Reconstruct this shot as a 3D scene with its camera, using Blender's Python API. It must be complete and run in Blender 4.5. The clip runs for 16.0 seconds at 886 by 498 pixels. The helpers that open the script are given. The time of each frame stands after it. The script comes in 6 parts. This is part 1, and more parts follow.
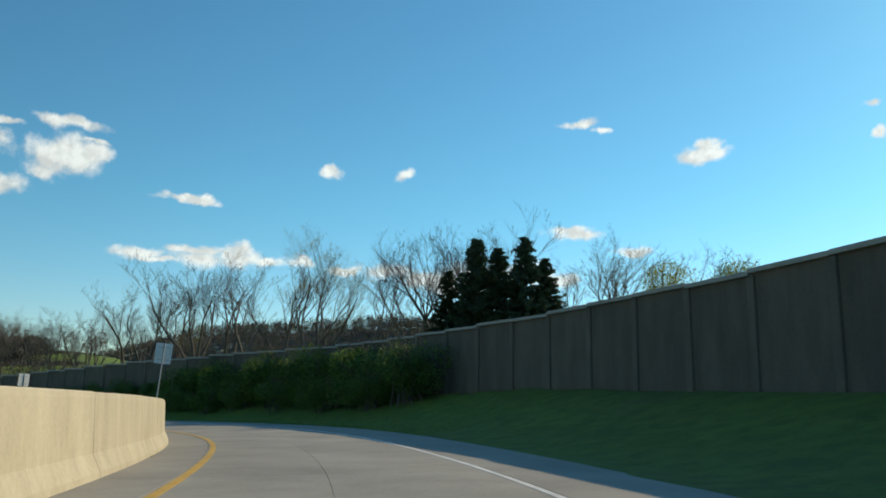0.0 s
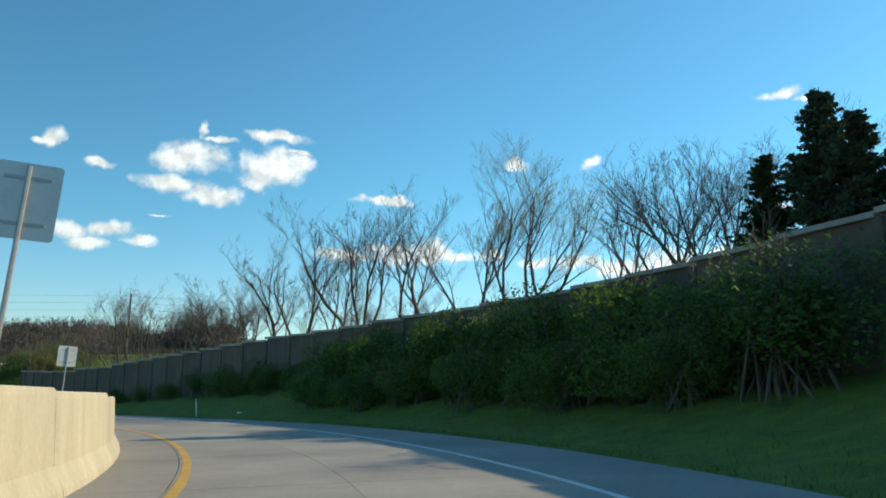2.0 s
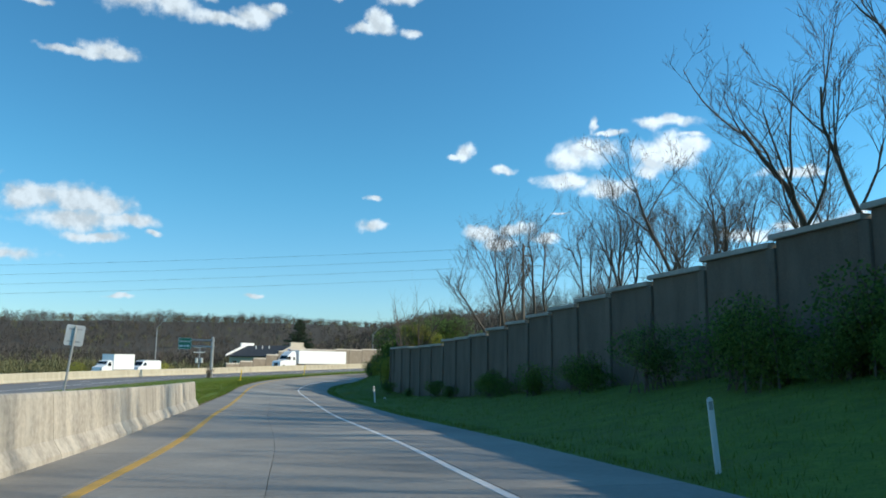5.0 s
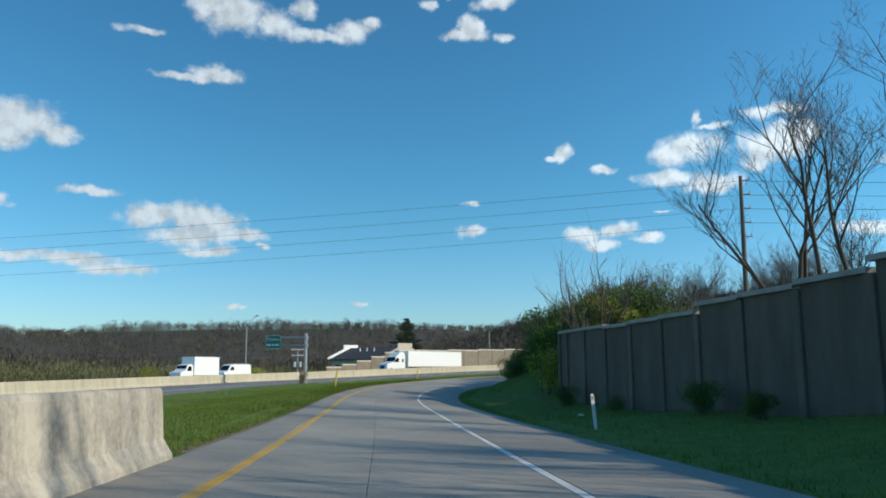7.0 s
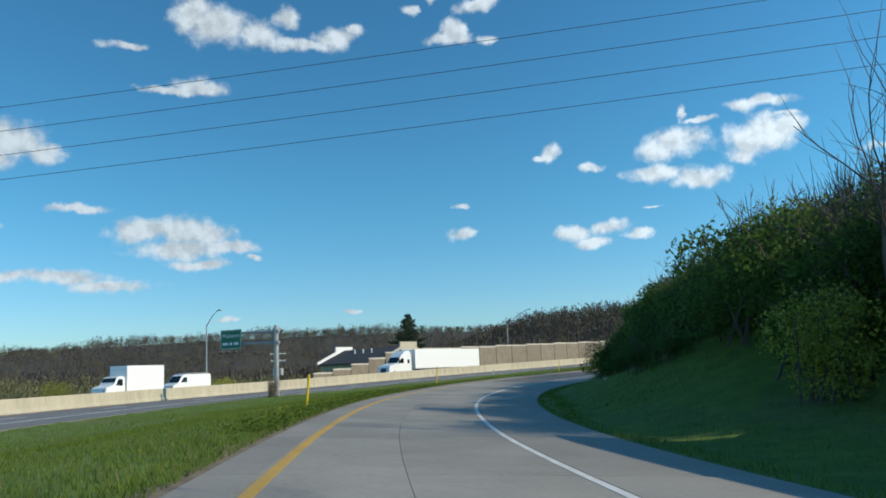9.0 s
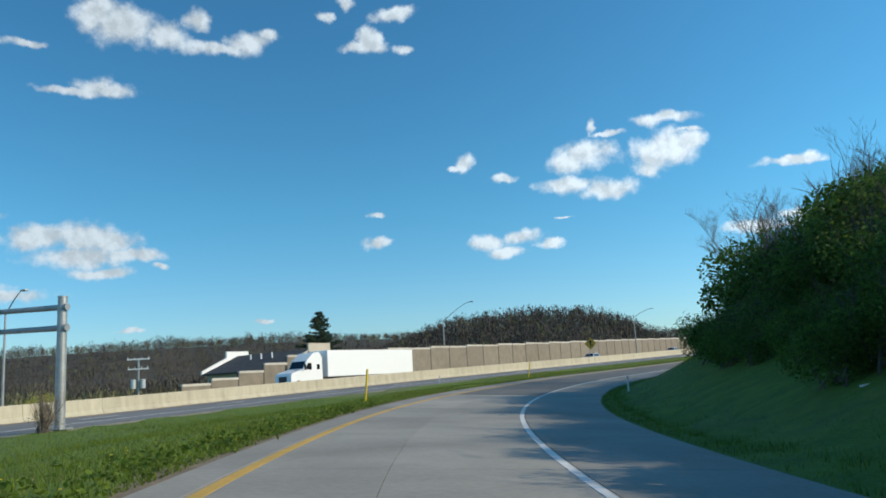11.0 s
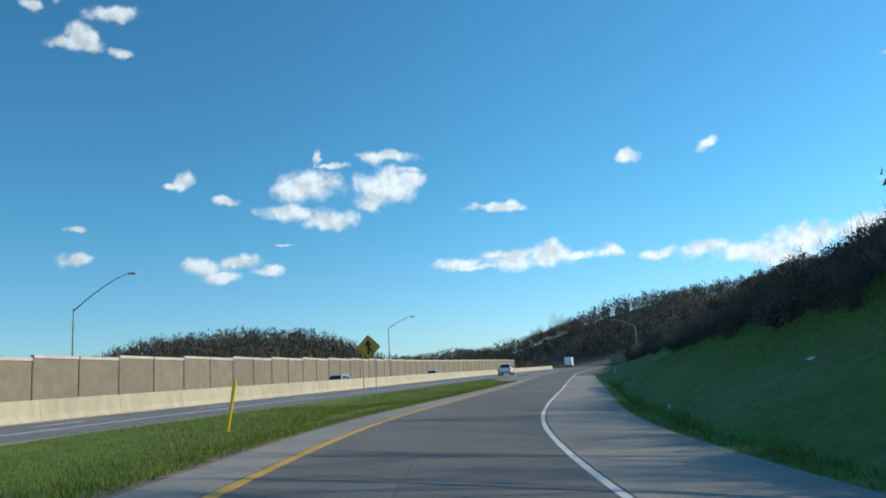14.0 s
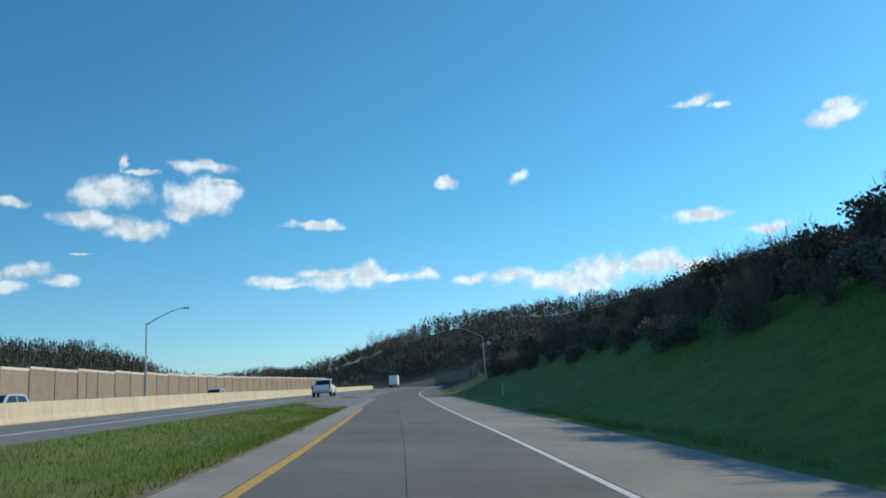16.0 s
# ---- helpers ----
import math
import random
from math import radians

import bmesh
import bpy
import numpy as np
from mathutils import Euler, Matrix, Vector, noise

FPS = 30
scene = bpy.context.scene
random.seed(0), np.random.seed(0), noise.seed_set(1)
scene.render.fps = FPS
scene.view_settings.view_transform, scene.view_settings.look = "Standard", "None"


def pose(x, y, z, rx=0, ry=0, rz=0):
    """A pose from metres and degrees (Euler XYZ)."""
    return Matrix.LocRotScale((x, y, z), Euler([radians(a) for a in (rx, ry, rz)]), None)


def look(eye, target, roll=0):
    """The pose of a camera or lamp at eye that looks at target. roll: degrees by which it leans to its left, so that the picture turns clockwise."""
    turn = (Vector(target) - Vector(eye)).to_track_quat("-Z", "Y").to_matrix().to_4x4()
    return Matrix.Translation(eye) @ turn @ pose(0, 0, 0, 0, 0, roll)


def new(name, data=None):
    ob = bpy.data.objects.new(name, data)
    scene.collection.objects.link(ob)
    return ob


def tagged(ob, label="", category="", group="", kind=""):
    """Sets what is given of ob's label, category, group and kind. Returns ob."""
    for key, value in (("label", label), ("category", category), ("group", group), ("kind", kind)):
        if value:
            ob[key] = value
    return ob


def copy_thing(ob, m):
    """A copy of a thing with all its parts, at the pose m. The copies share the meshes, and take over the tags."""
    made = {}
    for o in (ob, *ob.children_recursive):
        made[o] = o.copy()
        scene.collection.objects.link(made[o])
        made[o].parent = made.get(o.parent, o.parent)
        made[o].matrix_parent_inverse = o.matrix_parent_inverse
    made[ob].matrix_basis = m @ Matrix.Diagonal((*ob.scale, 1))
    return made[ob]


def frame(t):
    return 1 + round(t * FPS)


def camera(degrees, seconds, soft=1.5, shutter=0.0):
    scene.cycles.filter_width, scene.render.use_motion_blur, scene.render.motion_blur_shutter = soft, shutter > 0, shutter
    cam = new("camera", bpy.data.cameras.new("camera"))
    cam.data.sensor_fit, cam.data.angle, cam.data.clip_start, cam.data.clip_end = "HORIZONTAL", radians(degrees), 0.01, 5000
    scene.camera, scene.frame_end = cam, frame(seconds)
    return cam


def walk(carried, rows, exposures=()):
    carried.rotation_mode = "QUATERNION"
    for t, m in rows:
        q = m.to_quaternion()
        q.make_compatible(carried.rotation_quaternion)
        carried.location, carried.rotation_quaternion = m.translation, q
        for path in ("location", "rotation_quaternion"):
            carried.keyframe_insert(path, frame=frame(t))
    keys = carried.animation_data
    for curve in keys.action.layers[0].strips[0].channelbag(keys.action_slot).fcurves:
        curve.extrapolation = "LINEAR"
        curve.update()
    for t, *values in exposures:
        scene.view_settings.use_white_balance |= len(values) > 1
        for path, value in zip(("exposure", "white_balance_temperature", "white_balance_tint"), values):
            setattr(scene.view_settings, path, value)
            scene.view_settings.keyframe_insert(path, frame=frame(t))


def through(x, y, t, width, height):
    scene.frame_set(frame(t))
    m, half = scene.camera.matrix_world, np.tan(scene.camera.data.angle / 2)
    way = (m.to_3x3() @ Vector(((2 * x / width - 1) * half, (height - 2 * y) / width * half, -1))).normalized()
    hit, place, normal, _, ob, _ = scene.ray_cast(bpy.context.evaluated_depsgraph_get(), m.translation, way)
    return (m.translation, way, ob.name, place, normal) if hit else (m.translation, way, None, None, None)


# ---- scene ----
PATH = [  # seconds, place, yaw to the left, pitch up, lean to the left
    (0.0, 0.02, 0.01, 0.02, -10.30, 10.54, 1.01),
    (0.5, 0.35, 6.56, -0.12, -7.61, 10.14, 1.07),
    (1.0, 0.51, 13.54, -0.27, -4.30, 9.89, 0.84),
    (1.5, 0.26, 20.59, -0.41, -0.39, 9.86, 0.74),
    (2.0, -0.58, 27.34, -0.56, 4.10, 9.71, 0.77),
    (2.5, -1.92, 33.92, -0.72, 8.48, 9.43, 0.94),
    (3.0, -3.75, 40.39, -0.90, 13.09, 9.32, 1.76),
    (3.5, -6.16, 46.51, -1.08, 18.31, 9.18, 1.82),
    (4.0, -9.02, 52.33, -1.23, 23.66, 8.83, 1.38),
    (4.5, -12.36, 57.80, -1.39, 28.90, 8.55, 0.85),
    (5.0, -16.20, 62.80, -1.55, 33.91, 8.52, 0.66),
    (5.5, -20.35, 67.46, -1.73, 37.54, 8.55, 0.49),
    (6.0, -24.81, 71.80, -1.91, 39.79, 8.63, 0.34),
    (6.5, -29.54, 76.00, -2.09, 41.00, 8.74, 0.14),
    (7.0, -34.48, 80.29, -2.25, 41.53, 8.84, -0.16),
    (7.5, -39.58, 84.85, -2.39, 41.75, 8.92, -0.63),
    (8.0, -44.85, 89.70, -2.50, 41.64, 8.97, -1.26),
    (8.5, -50.13, 94.60, -2.59, 41.36, 9.03, -1.91),
    (9.0, -55.42, 99.54, -2.67, 40.89, 9.11, -2.56),
    (9.5, -60.69, 104.61, -2.72, 40.09, 9.20, -3.12),
    (10.0, -65.88, 109.90, -2.76, 38.81, 9.29, -3.49),
    (10.5, -70.96, 115.50, -2.78, 36.90, 9.37, -3.57),
    (11.0, -75.92, 121.40, -2.78, 34.35, 9.46, -3.37),
    (11.5, -80.80, 127.55, -2.77, 31.26, 9.70, -3.34),
    (12.0, -85.47, 134.22, -2.76, 27.66, 9.93, -3.30),
    (12.5, -89.83, 141.65, -2.77, 23.99, 10.04, -3.46),
    (13.0, -93.79, 149.66, -2.75, 20.40, 10.18, -3.59),
    (13.5, -97.35, 158.15, -2.70, 16.77, 10.25, -3.60),
    (14.0, -100.41, 166.98, -2.62, 13.02, 10.37, -3.63),
    (14.5, -102.94, 176.15, -2.51, 9.27, 10.68, -3.55),
    (15.0, -104.84, 185.60, -2.39, 5.49, 10.86, -3.49),
    (15.5, -106.23, 195.16, -2.27, 1.92, 10.96, -3.60),
    (16.0, -107.07, 204.81, -2.14, -1.00, 11.05, -3.60),
]


def aim(x, y, z, yaw, pitch, lean):
    a, b = radians(yaw), radians(pitch)
    way = Vector((-math.sin(a) * math.cos(b), math.cos(a) * math.cos(b), math.sin(b)))
    eye = Vector((x, y, z))
    return look(eye, eye + way, lean)


EXPOSURES = [(0.0, 0.02, 7600, 10), (1.5, 0.24, 7600, 10), (2.5, 0.36, 7000, 10), (4.5, 0.34, 6500, 10), (7.5, 0.08, 6500, 10), (12.0, 0.14, 6500, 10), (14.0, 0.1, 6500, 10), (16.0, 0.0, 6500, 10)]
cam = camera(60.58, 16.0, soft=1.8)
walk(cam, [(r[0], aim(*r[1:])) for r in PATH], EXPOSURES)
# ---- end camera ----

# ---- world, sun, exposure ----
SUN_AZ, SUN_EL = 68.0, 28.7          # degrees to the right of +y, and up
world = bpy.data.worlds.new("sky")
scene.world = world
world.use_nodes = True
wt = world.node_tree
for n in list(wt.nodes):
    wt.nodes.remove(n)


def node(tree, kind, **inputs):
    n = tree.nodes.new(kind)
    for k, v in inputs.items():
        n.inputs[k.replace("_", " ")].default_value = v
    return n


def math_node(tree, op, a, b=None, c=None, clamp=False):
    n = tree.nodes.new("ShaderNodeMath")
    n.operation, n.use_clamp = op, clamp
    for i, v in enumerate((a, b, c)):
        if v is None:
            continue
        if isinstance(v, (int, float)):
            n.inputs[i].default_value = v
        else:
            tree.links.new(v, n.inputs[i])
    return n.outputs[0]


def build_sky():
    t = wt
    sky = t.nodes.new("ShaderNodeTexSky")
    sky.sky_type, sky.sun_disc = "NISHITA", False
    sky.sun_elevation, sky.sun_rotation = radians(SUN_EL), radians(SUN_AZ)
    sky.air_density, sky.dust_density, sky.ozone_density = 1.0, 0.3, 2.0
    tc = t.nodes.new("ShaderNodeTexCoord")
    sep = t.nodes.new("ShaderNodeSeparateXYZ")
    t.links.new(tc.outputs["Generated"], sep.inputs[0])
    az = math_node(t, "ARCTAN2", sep.outputs[0], sep.outputs[1])      # to the right of +y
    el = math_node(t, "ARCSINE", sep.outputs[2])
    # ragged edges: the direction is shifted by noise before the puffs are laid out
    n1 = node(t, "ShaderNodeTexNoise", Scale=22.0, Detail=6.0, Roughness=0.55)
    n2 = node(t, "ShaderNodeTexNoise", Scale=40.0, Detail=5.0, Roughness=0.58)
    n3 = node(t, "ShaderNodeTexNoise", Scale=40.0, Detail=5.0, Roughness=0.58)
    for n in (n1, n2):
        t.links.new(tc.outputs["Generated"], n.inputs["Vector"])
    higher = t.nodes.new("ShaderNodeVectorMath")
    higher.inputs[1].default_value = (0.006, 0.003, 0.010)
    t.links.new(tc.outputs["Generated"], higher.inputs[0])
    t.links.new(higher.outputs[0], n3.inputs["Vector"])
    flat = t.nodes.new("ShaderNodeCombineXYZ")
    t.links.new(az, flat.inputs[0])
    t.links.new(el, flat.inputs[1])
    stir = t.nodes.new("ShaderNodeVectorMath")
    stir.operation = "MULTIPLY_ADD"
    stir.inputs[1].default_value = (radians(3.4), radians(1.6), 0)
    t.links.new(n1.outputs["Color"], stir.inputs[0])
    t.links.new(flat.outputs[0], stir.inputs[2])
    least = None
    for a, e, w, h in (puff for bank in CLOUDS for puff in bank):
        w, h = radians(w * 1.12), radians(h * 1.15)
        q = t.nodes.new("ShaderNodeVectorMath")
        q.operation = "MULTIPLY_ADD"
        q.inputs[1].default_value = (1 / w, 1 / h, 0)
        q.inputs[2].default_value = (-(radians(a) + radians(1.7)) / w, -(radians(e) + radians(0.8)) / h, 0)
        t.links.new(stir.outputs[0], q.inputs[0])
        r = t.nodes.new("ShaderNodeVectorMath")
        r.operation = "LENGTH"
        t.links.new(q.outputs[0], r.inputs[0])
        least = r.outputs["Value"] if least is None else math_node(t, "MINIMUM", least, r.outputs["Value"])
    raw = math_node(t, "ADD", math_node(t, "SUBTRACT", 1.0, least), math_node(t, "MULTIPLY", math_node(t, "SUBTRACT", n2.outputs[0], 0.5), 1.5))
    mr = t.nodes.new("ShaderNodeMapRange")
    mr.interpolation_type = "SMOOTHSTEP"
    mr.inputs[1].default_value, mr.inputs[2].default_value = -0.22, 0.62
    t.links.new(raw, mr.inputs[0])
    near = math_node(t, "LESS_THAN", least, 1.9)
    cover = math_node(t, "MULTIPLY", math_node(t, "MULTIPLY", mr.outputs[0], near), 0.94)
    # billows lit from the sun's side: brighter where the noise falls away towards it
    shade = t.nodes.new("ShaderNodeMapRange")
    shade.inputs[1].default_value, shade.inputs[2].default_value = -0.12, 0.12
    shade.inputs[3].default_value, shade.inputs[4].default_value = 0.84, 1.14
    t.links.new(math_node(t, "SUBTRACT", n2.outputs[0], n3.outputs[0]), shade.inputs[0])
    white = t.nodes.new("ShaderNodeMix")
    white.data_type, white.blend_type = "RGBA", "MULTIPLY"
    white.inputs["Factor"].default_value = 1.0
    white.inputs["A"].default_value = (*CLOUD_WHITE, 1)
    t.links.new(shade.outputs[0], white.inputs["B"])
    mix = t.nodes.new("ShaderNodeMix")
    mix.data_type = "RGBA"
    t.links.new(cover, mix.inputs["Factor"])
    hs = node(t, "ShaderNodeHueSaturation", Saturation=1.12)
    t.links.new(sky.outputs[0], hs.inputs["Color"])
    tint = t.nodes.new("ShaderNodeMix")
    tint.data_type, tint.blend_type = "RGBA", "MULTIPLY"
    tint.inputs["Factor"].default_value = 1.0
    up = t.nodes.new("ShaderNodeMapRange")
    up.interpolation_type = "SMOOTHSTEP"
    up.inputs[1].default_value, up.inputs[2].default_value = 0.0, 0.26
    t.links.new(sep.outputs[2], up.inputs[0])
    lift = t.nodes.new("ShaderNodeMix")
    lift.data_type = "RGBA"
    lift.inputs["A"].default_value, lift.inputs["B"].default_value = (*SKY_LOW, 1), (*SKY_TINT, 1)
    t.links.new(up.outputs[0], lift.inputs["Factor"])
    t.links.new(lift.outputs["Result"], tint.inputs["B"])
    t.links.new(hs.outputs[0], tint.inputs["A"])
    side = t.nodes.new("ShaderNodeVectorMath")
    side.operation = "DOT_PRODUCT"
    side.inputs[1].default_value = (math.sin(radians(-85)), math.cos(radians(-85)), 0)
    t.links.new(tc.outputs["Generated"], side.inputs[0])
    deep = t.nodes.new("ShaderNodeMapRange")
    deep.interpolation_type = "SMOOTHSTEP"
    deep.inputs[1].default_value, deep.inputs[2].default_value = 0.1, 0.95
    deep.inputs[3].default_value, deep.inputs[4].default_value = 1.1, 0.78
    t.links.new(side.outputs["Value"], deep.inputs[0])
    even = t.nodes.new("ShaderNodeMix")
    even.data_type, even.blend_type = "RGBA", "MULTIPLY"
    even.inputs["Factor"].default_value = 1.0
    t.links.new(tint.outputs["Result"], even.inputs["A"])
    t.links.new(deep.outputs[0], even.inputs["B"])
    t.links.new(even.outputs["Result"], mix.inputs["A"])
    shine = t.nodes.new("ShaderNodeMix")
    shine.data_type, shine.blend_type = "RGBA", "MULTIPLY"
    shine.inputs["Factor"].default_value = 1.0
    t.links.new(white.outputs["Result"], shine.inputs["A"])
    t.links.new(math_node(t, "MULTIPLY", deep.outputs[0], 1.12), shine.inputs["B"])
    t.links.new(shine.outputs["Result"], mix.inputs["B"])
    bg = node(t, "ShaderNodeBackground", Strength=SKY_STRENGTH)
    t.links.new(mix.outputs["Result"], bg.inputs["Color"])
    out = t.nodes.new("ShaderNodeOutputWorld")
    t.links.new(bg.outputs[0], out.inputs[0])


SKY_STRENGTH = 0.128
SKY_TINT = (0.49, 1.055, 1.155)     # aloft
SKY_LOW = (0.66, 0.93, 1.17)      # near the horizon
CLOUD_WHITE = (4.8, 5.55, 6.05)
# puffs of cloud: azimuth to the right of +y, elevation, half width, half height
TWIN_CLOUDS = [(-22.8, 15.6, 2.2, 1.0), (-24.1, 15.0, 1.6, 0.8), (-24.7, 13.5, 2.2, 0.5), (-21.6, 12.9, 2.1, 0.7), (-16.8, 15.3, 2.2, 1.2), (-18.3, 14.8, 1.4, 1.1), (-15.6, 15.6, 1.3, 0.8), (-18.8, 14.0, 1.0, 0.5), (-16.8, 17.4, 2.1, 0.4), (-15.5, 16.4, 0.9, 0.2), (-22.4, 17.6, 0.4, 0.7), (-21.2, 16.9, 1.2, 0.2)]
SMALL_ONES_BESIDE_THEM = [(-32.2, 15.8, 0.7, 0.6), (-32.8, 15.4, 0.9, 0.2), (-29.2, 14.4, 0.9, 0.3), (-39.7, 12.4, 0.7, 0.2), (-39.5, 10.2, 1.0, 0.4), (-28.2, 10.0, 1.4, 0.6), (-30.6, 9.7, 1.2, 0.5), (-29.4, 8.9, 1.5, 0.4), (-26.1, 9.3, 1.1, 0.3), (-25.1, 11.3, 0.8, 0.1), (-8.8, 13.2, 2.0, 0.3), (-7.3, 13.2, 0.7, 0.3)]
HIGH_BANK = [(-59.6, 25.6, 1.7, 1.1), (-57.6, 25.1, 2.8, 1.3), (-54.9, 24.9, 1.8, 0.9), (-52.4, 26.0, 0.9, 0.6), (-51.2, 24.2, 2.4, 0.5), (-48.7, 24.7, 1.6, 0.7), (-47.4, 25.1, 1.0, 0.5), (-39.2, 25.1, 0.9, 0.8), (-39.9, 24.6, 1.9, 0.4), (-36.5, 24.4, 1.2, 0.3), (-37.1, 26.8, 1.7, 0.5), (-41.1, 27.5, 0.8, 0.5), (-42.9, 26.6, 0.6, 0.3), (-59.8, 21.1, 1.1, 0.6), (-60.9, 20.6, 1.9, 0.3), (-58.5, 20.8, 1.4, 0.5)]
LOW_BANK = [(-60.0, 10.8, 2.2, 1.0), (-63.1, 10.7, 2.1, 0.8), (-58.2, 10.4, 1.7, 0.8), (-60.3, 9.4, 2.6, 0.8), (-57.1, 9.5, 2.1, 0.5), (-58.9, 8.3, 1.8, 0.4), (-55.0, 8.6, 0.8, 0.2)]
WESTERN_CLOUDS = [(-67.9, 7.4, 3.6, 0.5), (-65.0, 6.8, 2.7, 0.5), (-71.3, 7.5, 1.7, 0.4), (-71.2, 16.3, 2.1, 1.2), (-69.4, 15.6, 1.6, 0.8), (-72.2, 15.7, 1.7, 1.2), (-67.3, 12.0, 1.7, 0.3), (-47.7, 4.9, 0.6, 0.2), (-56.9, 4.3, 1.0, 0.2), (-63.9, 23.3, 1.6, 0.3), (-72.2, 10.9, 0.8, 0.4)]
NORTHERN_BANK = [(9.2, 8.0, 2.4, 0.7), (13.1, 8.6, 2.2, 0.9), (16.4, 8.7, 2.1, 0.8), (19.1, 8.3, 1.7, 0.6), (6.1, 8.6, 1.7, 0.6), (2.8, 8.8, 1.1, 0.4), (11.1, 7.6, 2.3, 0.6), (-4.8, 9.2, 2.0, 0.8), (-7.4, 9.0, 2.0, 0.6), (-10.4, 8.7, 2.2, 0.2), (-0.7, 9.3, 0.8, 0.5), (-2.6, 9.1, 1.1, 0.4), (1.4, 16.0, 0.8, 0.4), (7.1, 16.0, 0.6, 0.5), (-8.8, 13.2, 2.2, 0.3)]
EASTERN_CLOUDS = [(29.8, 17.1, 1.7, 0.5), (30.4, 17.6, 0.9, 0.4), (20.5, 11.6, 1.8, 0.5), (24.5, 10.3, 1.3, 0.4), (20.7, 19.8, 1.5, 0.4), (22.3, 19.2, 0.8, 0.3)]
LOW_STREAKS = [(-11.7, 9.1, 1.9, 0.4), (-4.7, 9.6, 1.2, 0.7), (-7.9, 9.6, 2.4, 0.4), (20.0, 11.9, 1.8, 0.4), (40.9, 19.2, 0.5, 0.3), (41.4, 17.3, 0.4, 0.4)]
BEHIND_THE_SHOT = [(-100, 22, 6, 1.8), (-96, 21, 5, 1.2), (95, 18, 5, 1.5), (150, 15, 6, 1.6), (-150, 20, 6, 1.8)]
CLOUDS = [TWIN_CLOUDS, SMALL_ONES_BESIDE_THEM, HIGH_BANK, LOW_BANK, WESTERN_CLOUDS, NORTHERN_BANK, EASTERN_CLOUDS, LOW_STREAKS, BEHIND_THE_SHOT]
build_sky()

sun = new("sun", bpy.data.lights.new("sun", "SUN"))
sun.data.energy, sun.data.angle, sun.data.color = 3.9, radians(0.5), (1.0, 0.87, 0.66)
sun.matrix_world = look((math.sin(radians(SUN_AZ)) * 300, math.cos(radians(SUN_AZ)) * 300, 300 * math.tan(radians(SUN_EL))), (0, 0, 0))
scene.view_settings.exposure = 0.0

# ---- materials ----


def material(name, build):
    m = bpy.data.materials.new(name)
    m.use_nodes = True
    t = m.node_tree
    for n in list(t.nodes):
        t.nodes.remove(n)
    out = t.nodes.new("ShaderNodeOutputMaterial")
    b = t.nodes.new("ShaderNodeBsdfPrincipled")
    t.links.new(b.outputs[0], out.inputs[0])
    build(t, b)
    return m


def spot(t, scale, detail=5.0, rough=0.6, space="Object", stretch=None):
    """Noise in the object's own metres, or in the world's."""
    if space == "Position":
        v = t.nodes.new("ShaderNodeNewGeometry").outputs["Position"]
    else:
        v = t.nodes.new("ShaderNodeTexCoord").outputs[space]
    if stretch:
        mp = t.nodes.new("ShaderNodeMapping")
        mp.inputs["Scale"].default_value = stretch
        t.links.new(v, mp.inputs[0])
        v = mp.outputs[0]
    n = node(t, "ShaderNodeTexNoise", Scale=scale, Detail=detail, Roughness=rough)
    t.links.new(v, n.inputs["Vector"])
    return n.outputs[0]


def ramp(t, fac, stops):
    r = t.nodes.new("ShaderNodeValToRGB")
    e = r.color_ramp.elements
    while len(e) < len(stops):
        e.new(0.5)
    for el, (p, c) in zip(e, stops):
        el.position, el.color = p, (*c, 1)
    t.links.new(fac, r.inputs[0])
    return r.outputs[0]


def blend(t, fac, a, b, mode="MIX"):
    m = t.nodes.new("ShaderNodeMix")
    m.data_type, m.blend_type = "RGBA", mode
    for v, k in ((fac, "Factor"), (a, "A"), (b, "B")):
        if isinstance(v, (int, float)):
            m.inputs[k].default_value = v
        elif isinstance(v, tuple):
            m.inputs[k].default_value = (*v, 1)
        else:
            t.links.new(v, m.inputs[k])
    return m.outputs["Result"]


def bump(t, b, height, strength=0.3, dist=0.01):
    n = node(t, "ShaderNodeBump", Strength=strength, Distance=dist)
    t.links.new(height, n.inputs["Height"])
    t.links.new(n.outputs[0], b.inputs["Normal"])


def rough_stuff(name, dark, light, scale=3.0, fine=40.0, rough=0.9, bumps=0.3, dist=0.01, space="Position", stretch=None, vary=0.0, lo=0.3, hi=0.7, metal=0.0):
    """Two scales of noise between two colours, with fine relief."""
    def build(t, b):
        big = spot(t, scale, 5, 0.6, space, stretch)
        small = spot(t, fine, 4, 0.7, space)
        f = math_node(t, "ADD", math_node(t, "MULTIPLY", big, 0.65), math_node(t, "MULTIPLY", small, 0.35))
        c = ramp(t, f, [(lo, dark), (hi, light)])
        if vary:
            oi = t.nodes.new("ShaderNodeObjectInfo")
            v = math_node(t, "ADD", math_node(t, "MULTIPLY", oi.outputs["Random"], vary), 1 - vary / 2)
            c = blend(t, 1.0, c, v, "MULTIPLY")
        t.links.new(c, b.inputs["Base Color"])
        b.inputs["Roughness"].default_value = rough
        b.inputs["Metallic"].default_value = metal
        bump(t, b, f, bumps, dist)
    return material(name, build)


